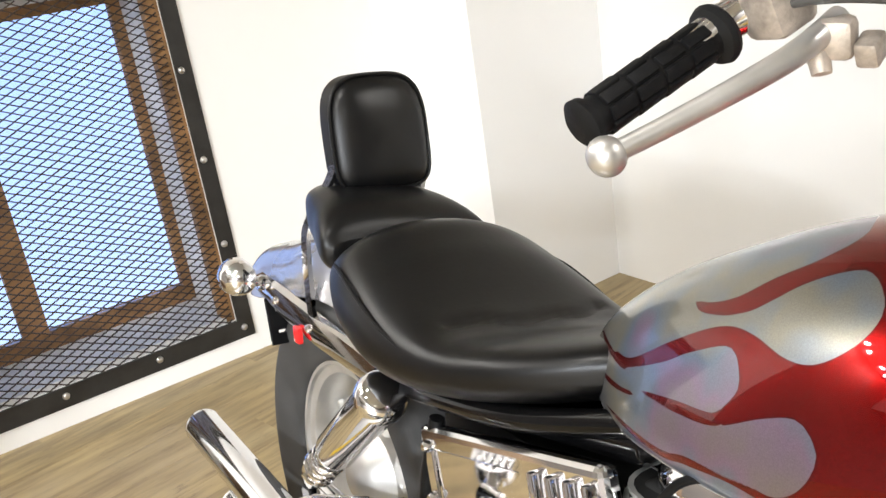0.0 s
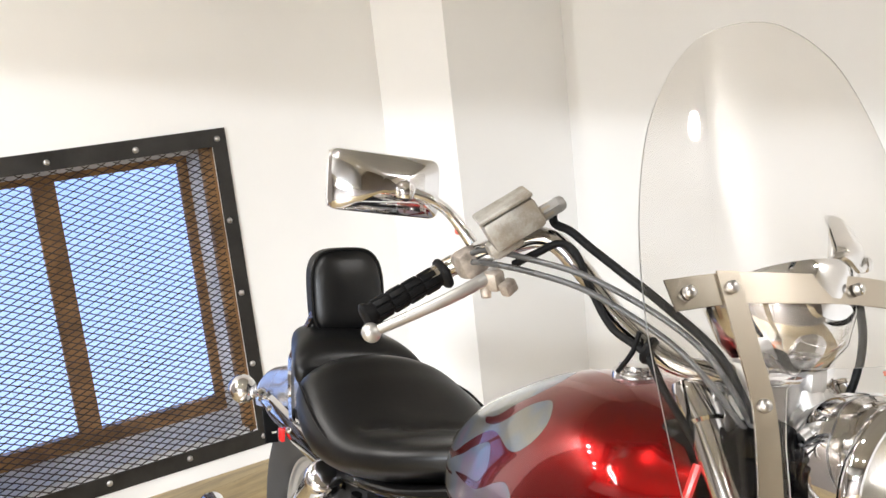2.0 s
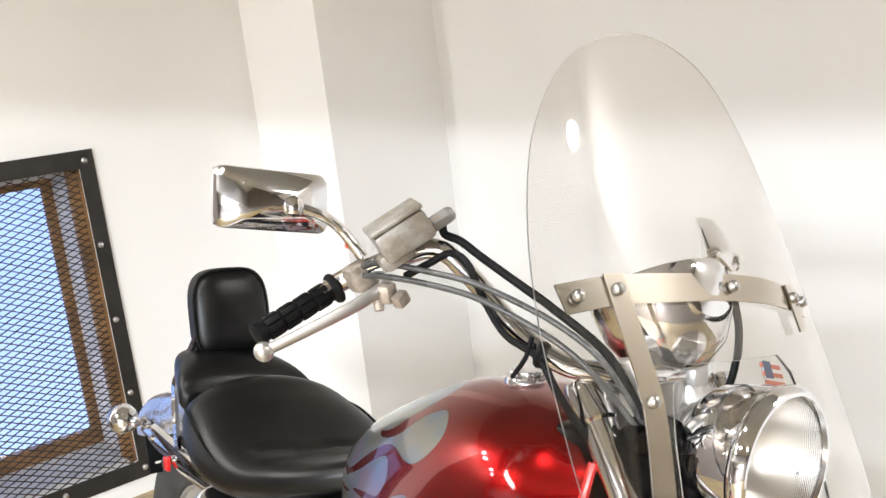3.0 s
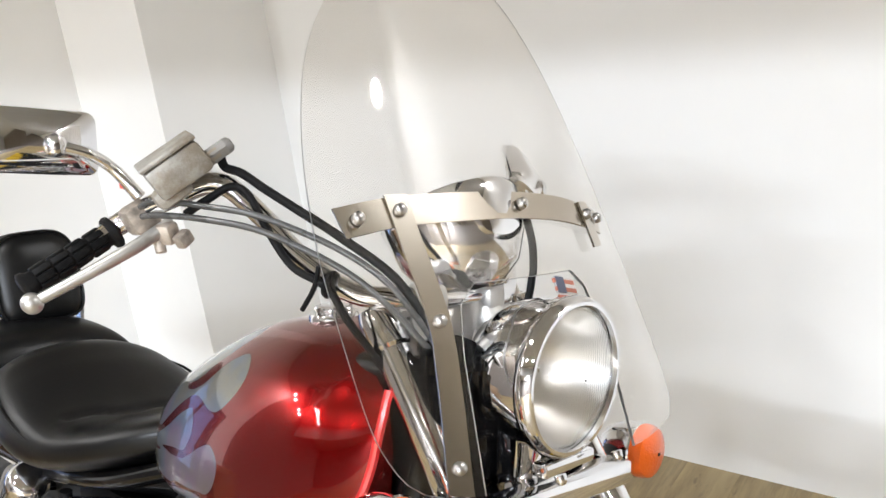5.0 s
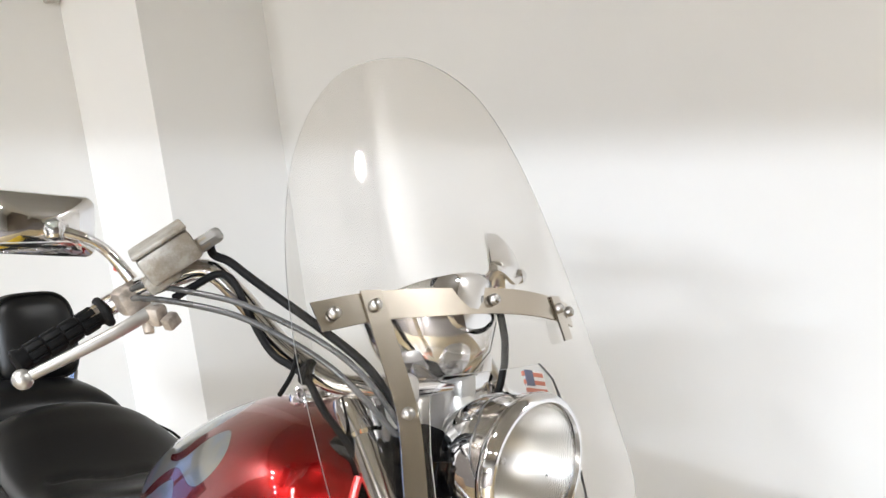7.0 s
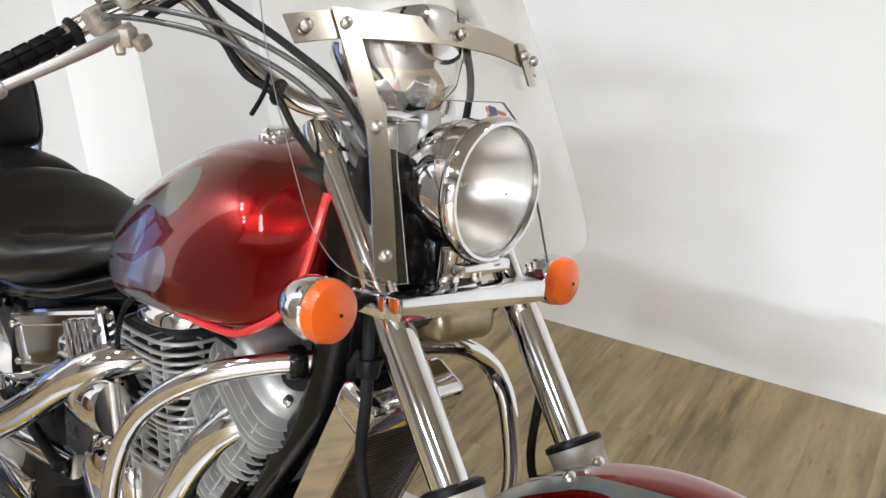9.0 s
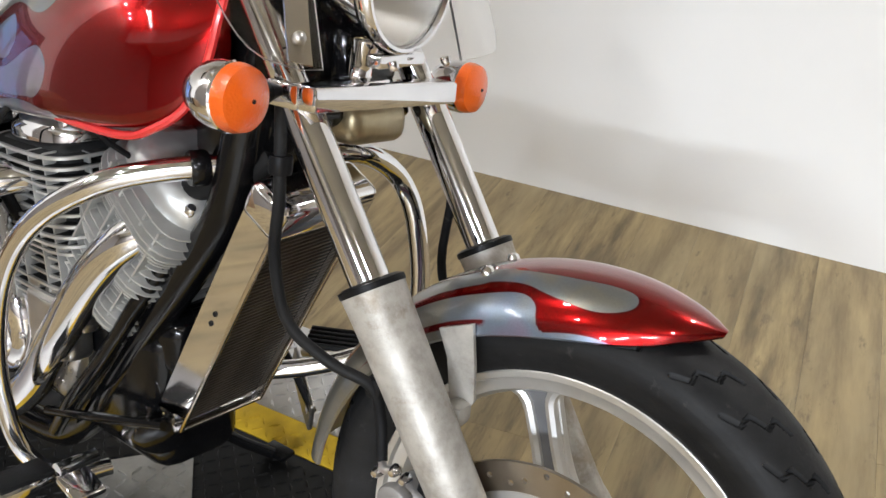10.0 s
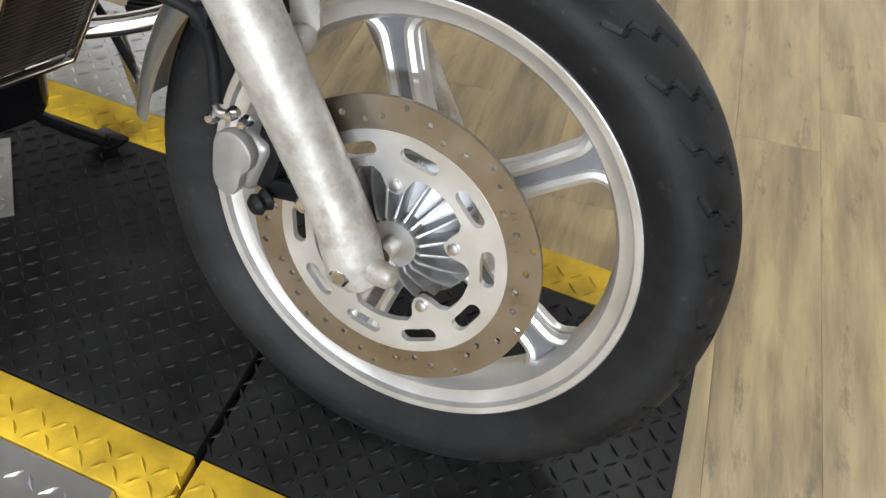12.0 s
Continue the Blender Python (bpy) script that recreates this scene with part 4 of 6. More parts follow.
FRED, FBLUE = principled("sticker_red", (0.5, 0.17, 0.11), 0.5), principled("sticker_blue", (0.1, 0.11, 0.17), 0.5)
for k in range(4):
    part("stripe", strap([(0.026, 1.0025 + 0.0088 * k), (0.065, 0.9955 + 0.0088 * k)], 0.0044, -0.0068, 0.0022), FRED, sticker)
part("canton", strap([(0.029, 1.024), (0.044, 1.0215)], 0.017, -0.0074, 0.0034), FBLUE, sticker)

# instruments behind the windshield
gauge = part("speedometer", lathe([(0.001, -0.09), (0.03, -0.085), (0.055, -0.066), (0.072, -0.035), (0.078, 0.0), (0.08, 0.012), (0.076, 0.02), (0.07, 0.02)], 40, axis_pose((-0.43, -0.03, 1.088), (-0.45, 0, 0.9))), CHROME, bike, "chrome bowl speedometer")
part("dial", lathe([(0.071, 0.014), (0.001, 0.014), (0.001, 0.012), (0.071, 0.012)], 32, axis_pose((-0.43, -0.03, 1.088), (-0.45, 0, 0.9)), True), MATT, gauge)
part("gauge_stalk", join(tube([(-0.42, 0.02, 1.05), (-0.425, 0.01, 1.01), (-0.43, 0.0, 0.96)], [0.035, 0.042, 0.045], 18, 4), rbox(0.05, 0.09, 0.05, 0.015, pose(-0.4, 0.05, 0.985))), ALU, gauge, "grey gauge housing", Matrix.Translation((0, -0.055, -0.03)))
part("instrument_wire", tube([(-0.38, 0.085, 1.13), (-0.37, 0.09, 1.08), (-0.375, 0.085, 1.02), (-0.4, 0.06, 0.97)], 0.0045, 8), MATT, bike, m=Matrix.Translation((0, -0.05, -0.03)))

# handlebar and controls
def bar_path(s):
    if s > 0:
        return [(-0.42, 0.03, 1.062), (-0.425, 0.06, 1.06), (-0.45, 0.12, 1.055), (-0.49, 0.18, 1.075), (-0.53, 0.22, 1.105), (-0.56, 0.25, 1.13), (-0.6, 0.275, 1.12), (-0.645, 0.3, 1.1), (-0.662, 0.325, 1.08), (-0.68, 0.41, 1.043)]
    return [(-0.42, s * 0.03, 1.062), (-0.43, s * 0.06, 1.063), (-0.475, s * 0.105, 1.068), (-0.53, s * 0.13, 1.105), (-0.578, s * 0.15, 1.155), (-0.615, s * 0.172, 1.186), (-0.66, s * 0.2, 1.172), (-0.72, s * 0.232, 1.142), (-0.732, s * 0.258, 1.12), (-0.737, s * 0.285, 1.1035)]


SHEATH = worn("cable_sheath", (0.09, 0.09, 0.09), 0.3, 0.2, 0.2, 20, 0.1)
bars = part("handlebar", join(tube(list(reversed(bar_path(-1))) + bar_path(1), 0.0125, 16, 6)), CHROME, bike, "chrome pull-back handlebar", GRIPS)
for s in (-1, 1):
    part("riser", join(tube([(-0.41, s * 0.05, 1.02), (-0.42, s * 0.05, 1.045)], 0.019, 18, 1), rbox(0.045, 0.032, 0.036, 0.01, pose(-0.422, s * 0.05, 1.062))), SATIN, bars, m=GRIPS)
GD = Vector((-0.018, -0.109, -0.066)).normalized()


def grip_mesh():
    return lathe([(0.0118, 0.0), (0.0185, 0.001), (0.0195, 0.004), (0.018, 0.008), (0.0125, 0.011), (0.012, 0.02), (0.012, 0.108), (0.0148, 0.112), (0.0155, 0.117), (0.0115, 0.12), (0.001, 0.12)], 28)


for s in (-1, 1):
    g = Vector((-0.728, -0.238, 1.132)) if s < 0 else Vector((-0.655, 0.31, 1.087))
    d = Vector((GD.x, s * abs(GD.y), GD.z))
    grip = part("grip", moved(grip_mesh(), axis_pose(g, d)), RUBBER, bike, "black ribbed rubber grip", GRIPS)
    repeat("grip_block", rbox(0.004, 0.0083, 0.02, 0.0015, pose(0.012, 0, 0)), RUBBER, grip, [GRIPS @ axis_pose(g, d) @ Matrix.Rotation(2 * math.pi * k / 8, 4, "Z") @ pose(0, 0, 0.026 + 0.0225 * j) for k in range(8) for j in range(4)])
    # levers reach along the grips, with a ball at the end
    if s < 0:
        l0, l1 = Vector((-0.672, -0.2, 1.142)), Vector((-0.722, -0.34, 1.056))
    else:
        l0, l1 = Vector((-0.605, 0.275, 1.1)), Vector((-0.655, 0.415, 1.02))
    lever = part("lever", join(tube([l0, l0.lerp(l1, 0.3) + Vector((0.012, 0, 0)), l0.lerp(l1, 0.7) + Vector((0.008, 0, 0)), l1], [0.0075, 0.0075, 0.0066, 0.006], 14, 5),
                 lathe([(0.0115 * math.sin(math.pi * k / 12) + 0.0003, -0.0115 * math.cos(math.pi * k / 12)) for k in range(13)], 20, axis_pose(l1, (0, s, -0.5)))), SATIN, bars, "silver control lever", GRIPS)
MCM = Matrix.Translation((-0.626, -0.218, 1.203)) @ Matrix.Rotation(radians(40), 4, "X") @ Matrix.Rotation(radians(-25), 4, "Z") @ Matrix.Rotation(radians(-8), 4, "Y")
part("brake_reservoir", join(rbox(0.05, 0.068, 0.036, 0.006, MCM @ pose(0, 0, -0.003)), rbox(0.03, 0.045, 0.022, 0.008, MCM @ pose(0, -0.02, -0.02)), tube([MCM @ Vector((0.005, 0.03, -0.012)), MCM @ Vector((0.005, 0.047, -0.012))], 0.009, 14, 1)), DULL, bars, "worn alloy brake fluid reservoir", GRIPS)
lid = part("reservoir_lid", rbox(0.053, 0.071, 0.006, 0.0025, MCM @ pose(0, 0, 0.0185)), DULL, bars, m=GRIPS)
part("switch_housing", join(rbox(0.034, 0.034, 0.038, 0.009, axis_pose((-0.7, -0.222, 1.148), GD)), rbox(0.022, 0.022, 0.024, 0.005, pose(-0.668, -0.208, 1.13, 20, 0, 20)), rbox(0.014, 0.02, 0.016, 0.003, pose(-0.652, -0.198, 1.124, 35, 0, 10)), lathe([(0.001, 0.012), (0.006, 0.012), (0.007, 0)], 12, axis_pose((-0.675, -0.215, 1.12), (0.3, 0, -1)))), worn("corroded_alloy", (0.48, 0.42, 0.36), 0.5, 0.5, 0.5, 45, 0.4), bars, "corroded alloy switch housing", GRIPS)
part("switch_button", rbox(0.014, 0.012, 0.012, 0.003, pose(-0.707, -0.232, 1.185)), principled("switch_red", (0.7, 0.12, 0.06), 0.4), bars, "red kill switch", GRIPS)
part("hose_union", join(lathe([(0.008, -0.012), (0.01, -0.01), (0.01, 0.01), (0.008, 0.012)], 6, axis_pose(MCM @ Vector((0.005, 0.047, -0.012)), MCM.to_3x3() @ Vector((0, 1, 0)))), bolt(MCM @ Vector((0.005, 0.058, -0.012)), MCM.to_3x3() @ Vector((0, 1, 0)), 0.009, 0.008)), CALIPER, bars, m=GRIPS)

# mirrors
def mirror(s, c, tilt, roll=0):
    """A boxy chrome mirror; its glass faces back."""
    rings = []
    for x, k in ((0.0, 1.0), (0.012, 1.0), (0.022, 0.94), (0.036, 0.62), (0.046, 0.25)):
        w, h, r = 0.07 * k, 0.036 * k, 0.012 * k
        ring = []
        for (cy, cz), a0 in (((w - r, h - r), 0), ((-w + r, h - r), 90), ((-w + r, -h + r), 180), ((w - r, -h + r), 270)):
            ring += [(x, cy + r * math.cos(radians(a0 + q * 22.5)), cz + r * math.sin(radians(a0 + q * 22.5))) for q in range(5)]
        rings.append(ring)
    m = Matrix.Translation(c) @ Matrix.Rotation(radians(tilt), 4, "Z") @ Matrix.Rotation(radians(roll), 4, "X")
    ob = part("mirror", moved(loft(rings), m), CHROME, bike, "rectangular chrome rear-view mirror", GRIPS)
    part("glass", rbox(0.003, 0.134, 0.066, 0.001, m @ pose(-0.0025, 0, 0)), principled("mirror_glass", (0.9, 0.9, 0.9), 0.01, 1.0), ob, m=GRIPS)
    j = m @ Vector((0.046, -0.012 * s, -0.006))
    part("ball_joint", join(lathe([(0.001, -0.013), (0.01, -0.009), (0.013, 0), (0.01, 0.009), (0.001, 0.013)], 16, Matrix.Translation(j))), CHROME, ob, m=GRIPS)
    part("stem", tube([j, j + Vector((0.012, -s * 0.03, -0.008)), (c[0] + 0.06, c[1] - s * 0.065, 1.2), (-0.69 if s < 0 else -0.6, s * (0.226 if s < 0 else 0.28), 1.17 if s < 0 else 1.12)], [0.007, 0.0065, 0.0065, 0.0075], 12, 6), CHROME, ob, m=GRIPS)


mirror(-1, Vector((-0.765, -0.311, 1.23)), -6)
mirror(1, Vector((-0.585, 0.31, 1.205)), 43, 22)

# cables from the right grip to the head
part("throttle_cable", tube([(-0.69, -0.228, 1.158), (-0.655, -0.226, 1.165), (-0.6, -0.2, 1.16), (-0.537, -0.17, 1.148), (-0.463, -0.13, 1.114), (-0.417, -0.1, 1.073), (-0.4, -0.05, 1.0)], 0.0036, 10), SHEATH, bars, m=GRIPS)
part("throttle_cable", tube([(-0.69, -0.228, 1.148), (-0.65, -0.226, 1.15), (-0.6, -0.202, 1.146), (-0.537, -0.172, 1.133), (-0.463, -0.133, 1.096), (-0.42, -0.105, 1.055), (-0.4, -0.05, 0.99)], 0.0036, 10), SHEATH, bars, m=GRIPS)
part("brake_line", tube([MCM @ Vector((0.005, 0.047, -0.016)), (-0.607, -0.168, 1.204), (-0.588, -0.16, 1.197), (-0.562, -0.15, 1.18), (-0.524, -0.14, 1.159), (-0.473, -0.12, 1.127), (-0.423, -0.09, 1.083), (-0.4, -0.06, 1.02)], 0.0052, 12), RUBBER, bars, "black rubber brake line", GRIPS)
part("switch_wire", tube([(-0.64, -0.2, 1.152), (-0.611, -0.19, 1.168), (-0.592, -0.172, 1.182), (-0.57, -0.165, 1.172), (-0.553, -0.155, 1.133), (-0.525, -0.147, 1.096), (-0.485, -0.135, 1.075), (-0.466, -0.125, 1.04), (-0.453, -0.1, 1.0), (-0.44, -0.07, 0.95)], 0.0045, 10), RUBBER, bars, m=GRIPS)
part("cable_tie", join(tube([(-0.49, -0.14, 1.098), (-0.497, -0.142, 1.075), (-0.515, -0.146, 1.05)], 0.0028, 8, 3), lathe([(0.0145, -0.004), (0.016, 0), (0.0145, 0.004)], 16, axis_pose((-0.487, -0.128, 1.078), (1, 0.5, -0.4)))), MATT, bars, m=GRIPS)


# ---- body: tank, seats, tail ----
def squircle(n, hw, z0, z1, zw, p_up=2.3, p_dn=3.5):
    """A closed outline in y, z: widest at zw, rounder above than below."""
    out = []
    for k in range(n):
        a = 2 * math.pi * k / n
        c, s_ = math.cos(a), math.sin(a)
        p = p_up if s_ >= 0 else p_dn
        h = (z1 - zw) if s_ >= 0 else (zw - z0)
        out.append((hw * math.copysign(abs(c) ** (2 / p), c), zw + h * math.copysign(abs(s_) ** (2 / p), s_)))
    return out


tank_top = smooth_interp([(-1.075, 0.775), (-1.05, 0.812), (-0.97, 0.868), (-0.87, 0.918), (-0.78, 0.955), (-0.7, 0.974), (-0.6, 0.982), (-0.51, 0.974), (-0.48, 0.968), (-0.445, 0.962), (-0.421, 0.955)])
tank_low = smooth_interp([(-1.075, 0.752), (-1.05, 0.728), (-0.97, 0.71), (-0.87, 0.712), (-0.76, 0.722), (-0.66, 0.732), (-0.57, 0.74), (-0.51, 0.752), (-0.47, 0.775), (-0.44, 0.82), (-0.421, 0.87)])
tank_hw = smooth_interp([(-1.075, 0.03), (-1.05, 0.068), (-0.97, 0.115), (-0.87, 0.15), (-0.76, 0.174), (-0.66, 0.183), (-0.56, 0.178), (-0.51, 0.169), (-0.47, 0.154), (-0.44, 0.138), (-0.421, 0.122)])
rings = []
xs = list(-0.748 + 0.327 * np.sin(np.linspace(-math.pi / 2, math.pi / 2, 130)))
for x in xs:
    z0, z1 = tank_low(x), tank_top(x)
    rings.append([(x, y, z) for y, z in squircle(144, tank_hw(x), z0, z1, z0 + 0.17 * (z1 - z0), 2.0 + 0.3 * (1 - math.cos(math.pi * min(1, max(0, (x + 0.8) / 0.38)))), 3.0)])
notch = prism([(-0.3, -0.108), (-0.42, -0.108), (-0.47, -0.085), (-0.56, -0.03), (-0.56, 0.03), (-0.47, 0.085), (-0.42, 0.108), (-0.3, 0.108)], 0.6, pose(0, 0, 0.86))
tank = part("fuel_tank", cut(loft(rings), notch), PAINT, bike, "candy red fuel tank with silver holographic flames", BODY)
body_inv = np.array(BODY.inverted())[:3]


def body_xz(c):
    q = c @ body_inv[:, :3].T + body_inv[:, 3]
    return np.stack([q[:, 0], q[:, 2] + np.maximum(0, 0.06 - np.abs(q[:, 1])) * 0.5], 1)


TANK_FLAMES = [
    [(-1.2, 0.95), (-1.2, 0.8), (-1.0, 0.792), (-0.974, 0.795), (-0.936, 0.803), (-0.879, 0.838), (-0.833, 0.864), (-0.801, 0.876), (-0.768, 0.878), (-0.729, 0.874), (-0.7, 0.88), (-0.674, 0.902), (-0.667, 0.923), (-0.681, 0.937), (-0.703, 0.942), (-0.729, 0.933), (-0.752, 0.92), (-0.771, 0.905), (-0.794, 0.889), (-0.83, 0.876), (-0.862, 0.871), (-0.88, 0.88), (-0.92, 0.9)],
    [(-1.2, 1.0), (-1.2, 0.9), (-0.9, 0.878), (-0.862, 0.877), (-0.82, 0.892), (-0.785, 0.917), (-0.75, 0.94), (-0.735, 0.96), (-0.76, 0.99), (-0.8, 1.02)],
    [(-1.2, 0.789), (-0.974, 0.786), (-0.936, 0.794), (-0.879, 0.82), (-0.847, 0.839), (-0.803, 0.86), (-0.785, 0.86), (-0.774, 0.85), (-0.769, 0.836), (-0.785, 0.814), (-0.8, 0.807), (-0.84, 0.8), (-0.891, 0.788), (-0.97, 0.768), (-1.2, 0.764)],
    [(-1.2, 0.758), (-0.97, 0.762), (-0.905, 0.779), (-0.85, 0.788), (-0.79, 0.799), (-0.737, 0.826), (-0.705, 0.838), (-0.687, 0.831), (-0.679, 0.816), (-0.69, 0.79), (-0.715, 0.772), (-0.757, 0.77), (-0.82, 0.758), (-0.9, 0.742), (-1.2, 0.735)],
    [(-1.2, 0.73), (-0.9, 0.735), (-0.82, 0.75), (-0.757, 0.762), (-0.7, 0.76), (-0.665, 0.745), (-0.66, 0.6), (-1.2, 0.6)],
]
flames(tank, TANK_FLAMES, body_xz)
SILVER = worn("silver_paint", (0.5, 0.5, 0.52), 0.28, 0.8, 0.06, 6, 0.0, 0.05, Coat_Weight=1.0, Coat_Roughness=0.04)
for s in (-1, 1):
    low = [(x, s * tank_hw(x) * 0.93, tank_low(x) + 0.022 * (tank_hw(x) / 0.18)) for x in np.linspace(-1.03, -0.68, 14)]
    front = [low[-1], (-0.6, s * 0.172, 0.752), (-0.54, s * 0.171, 0.755), (-0.505, s * 0.165, 0.767), (-0.462, s * 0.147, 0.797), (-0.436, s * 0.132, 0.85), (-0.423, s * 0.123, 0.9), (-0.42, s * 0.107, 0.945)]
    part("tank_seam", tube(low, 0.0045, 8, 3), SILVER, tank, "silver weld seam along the tank's lower edge", BODY)
    part("tank_seam", tube(front, 0.0055, 8, 4), principled("seam_red", (0.62, 0.03, 0.03), 0.2, 0.2, Coat_Weight=1.0), tank, "red weld seam round the tank's front", BODY)
gear = [(r * math.cos(2 * math.pi * (k + o) / 14), r * math.sin(2 * math.pi * (k + o) / 14)) for k in range(14) for o, r in ((0, 0.029), (0.3, 0.029), (0.45, 0.025), (0.85, 0.025))]
cap = part("filler_cap", join(prism([(x * 0.85, y * 0.85) for x, y in gear], 0.011, pose(-0.65, 0.0, 0.989), 0.0015)), CHROME, tank, "chrome filler cap", BODY)
part("filler_ring", lathe([(0.02, 0.01), (0.032, 0.01), (0.034, 0.006), (0.034, 0.0), (0.034, -0.012)], 36, pose(-0.65, 0.0, 0.976)), CHROME, tank, m=BODY)

# seats
seat_top = smooth_interp([(-1.53, 0.75), (-1.515, 0.785), (-1.475, 0.826), (-1.43, 0.84), (-1.37, 0.818), (-1.22, 0.757), (-1.1, 0.77), (-1.0, 0.79), (-0.95, 0.79), (-0.925, 0.765)])
CREASE = 1.225
seat_low = smooth_interp([(-1.53, 0.76), (-1.515, 0.72), (-1.46, 0.665), (-1.38, 0.64), (-1.3, 0.638), (-1.2, 0.655), (-1.1, 0.682), (-1.0, 0.72), (-0.95, 0.745), (-0.925, 0.755)])
seat_hw = smooth_interp([(-1.53, 0.1), (-1.515, 0.145), (-1.46, 0.178), (-1.38, 0.196), (-1.3, 0.2), (-1.2, 0.188), (-1.1, 0.16), (-1.02, 0.115), (-0.96, 0.06), (-0.925, 0.02)])
rings = []
for x in -1.2275 + 0.3025 * np.sin(np.linspace(-math.pi / 2, math.pi / 2, 130)):
    z0, z1 = seat_low(x), seat_top(x)
    ring = []
    for y, z in squircle(72, seat_hw(x), z0, z1, z0 + 0.45 * (z1 - z0), 2.1 + 0.5 * min(1, max(0, (x + 1.42) / 0.2)), 3.0):
        dish = 0.012 * math.exp(-((x + 1.22) / 0.12) ** 2) * (1 - min(1, abs(y) / 0.16) ** 2) if z > z0 + 0.5 * (z1 - z0) else 0.0
        crease = 0.006 * math.exp(-((x + CREASE + 0.9 * y * y + 0.006 * math.sin(60 * y)) / 0.009) ** 2) if z > z0 + 0.7 * (z1 - z0) and abs(y) < 0.13 else 0.0
        ring.append((x, y, z - dish - crease))
    rings.append(ring)
SADDLE = BODY @ Matrix(((1, 0, 0, 0), (0, 1, 0, -0.012), (0, -0.11, 1, -0.002), (0, 0, 0, 1)))
seat = part("rider_seat", loft(rings), VINYL, bike, "wide black vinyl rider seat", SADDLE)
for s in (-1, 1):
    part("seat_piping", tube([(x, s * (seat_hw(x) - 0.006 - 0.035 * (x < -1.4) * 0), seat_top(x) - 0.045 - 0.02 * max(0, (-1.2 - x) / 0.3)) for x in np.linspace(-1.44, -0.98, 12)], 0.003, 8, 3), VINYL, seat, m=SADDLE)

pil_top = smooth_interp([(-1.745, 0.828), (-1.725, 0.85), (-1.67, 0.862), (-1.61, 0.861), (-1.565, 0.85), (-1.535, 0.828), (-1.522, 0.8)])
pil_low = smooth_interp([(-1.745, 0.81), (-1.725, 0.785), (-1.67, 0.755), (-1.6, 0.73), (-1.565, 0.725), (-1.535, 0.735), (-1.522, 0.76)])
pil_hw = smooth_interp([(-1.745, 0.05), (-1.725, 0.085), (-1.67, 0.112), (-1.61, 0.13), (-1.565, 0.146), (-1.535, 0.152), (-1.522, 0.14)])
rings = []
for x in -1.6335 + 0.1115 * np.sin(np.linspace(-math.pi / 2, math.pi / 2, 40)):
    z0, z1 = pil_low(x), pil_top(x)
    rings.append([(x, y, z) for y, z in squircle(56, pil_hw(x), z0, z1, z0 + 0.5 * (z1 - z0), 2.8, 3.0)])
pillion = part("passenger_seat", loft(rings), VINYL, bike, "black vinyl passenger seat", SADDLE)
part("seam", tube([(-1.53, y, 0.812 - 1.2 * y * y) for y in np.linspace(-0.14, 0.14, 11)], 0.0045, 8, 3), VINYL, pillion, m=SADDLE)

rings = []
for k, (dx, q) in enumerate(((-0.03, 0.8), (-0.028, 0.93), (-0.02, 1.0), (0.008, 1.0), (0.018, 0.985), (0.027, 0.9), (0.034, 0.72), (0.038, 0.4), (0.039, 0.05))):
    rings.append([(-1.655 + dx - 0.16 * (z * q), y * q, 0.942 + z * q) for y, z in squircle(60, 0.085, -0.09, 0.09, -0.012, 3.4, 4.6)])
pad = part("backrest", loft(rings), VINYL, bike, "black vinyl backrest pad", BODY)
part("piping", tube([(-1.637 - 0.16 * z, y, 0.942 + z) for y, z in squircle(60, 0.086, -0.091, 0.091, -0.012, 3.4, 4.6)] + [(-1.637 + 0.16 * 0.012, 0.086, 0.93)], 0.0032, 8, 1, False), VINYL, pad, m=BODY)
for s in (-1, 1):
    rings = []
    for x, z in spline([(-1.64, 0.9), (-1.655, 0.87), (-1.69, 0.825), (-1.715, 0.775), (-1.72, 0.71), (-1.715, 0.64), (-1.7, 0.6)], 6):
        yb = 0.104 - 0.028 * max(0, (z - 0.78) / 0.12)
        rings.append([(x - 0.011, s * yb, z), (x + 0.011, s * yb, z), (x + 0.011, s * (yb + 0.008), z), (x - 0.011, s * (yb + 0.008), z)])
    part("sissy_bar", loft(rings), CHROME, pad, "flat chrome backrest bar", BODY)

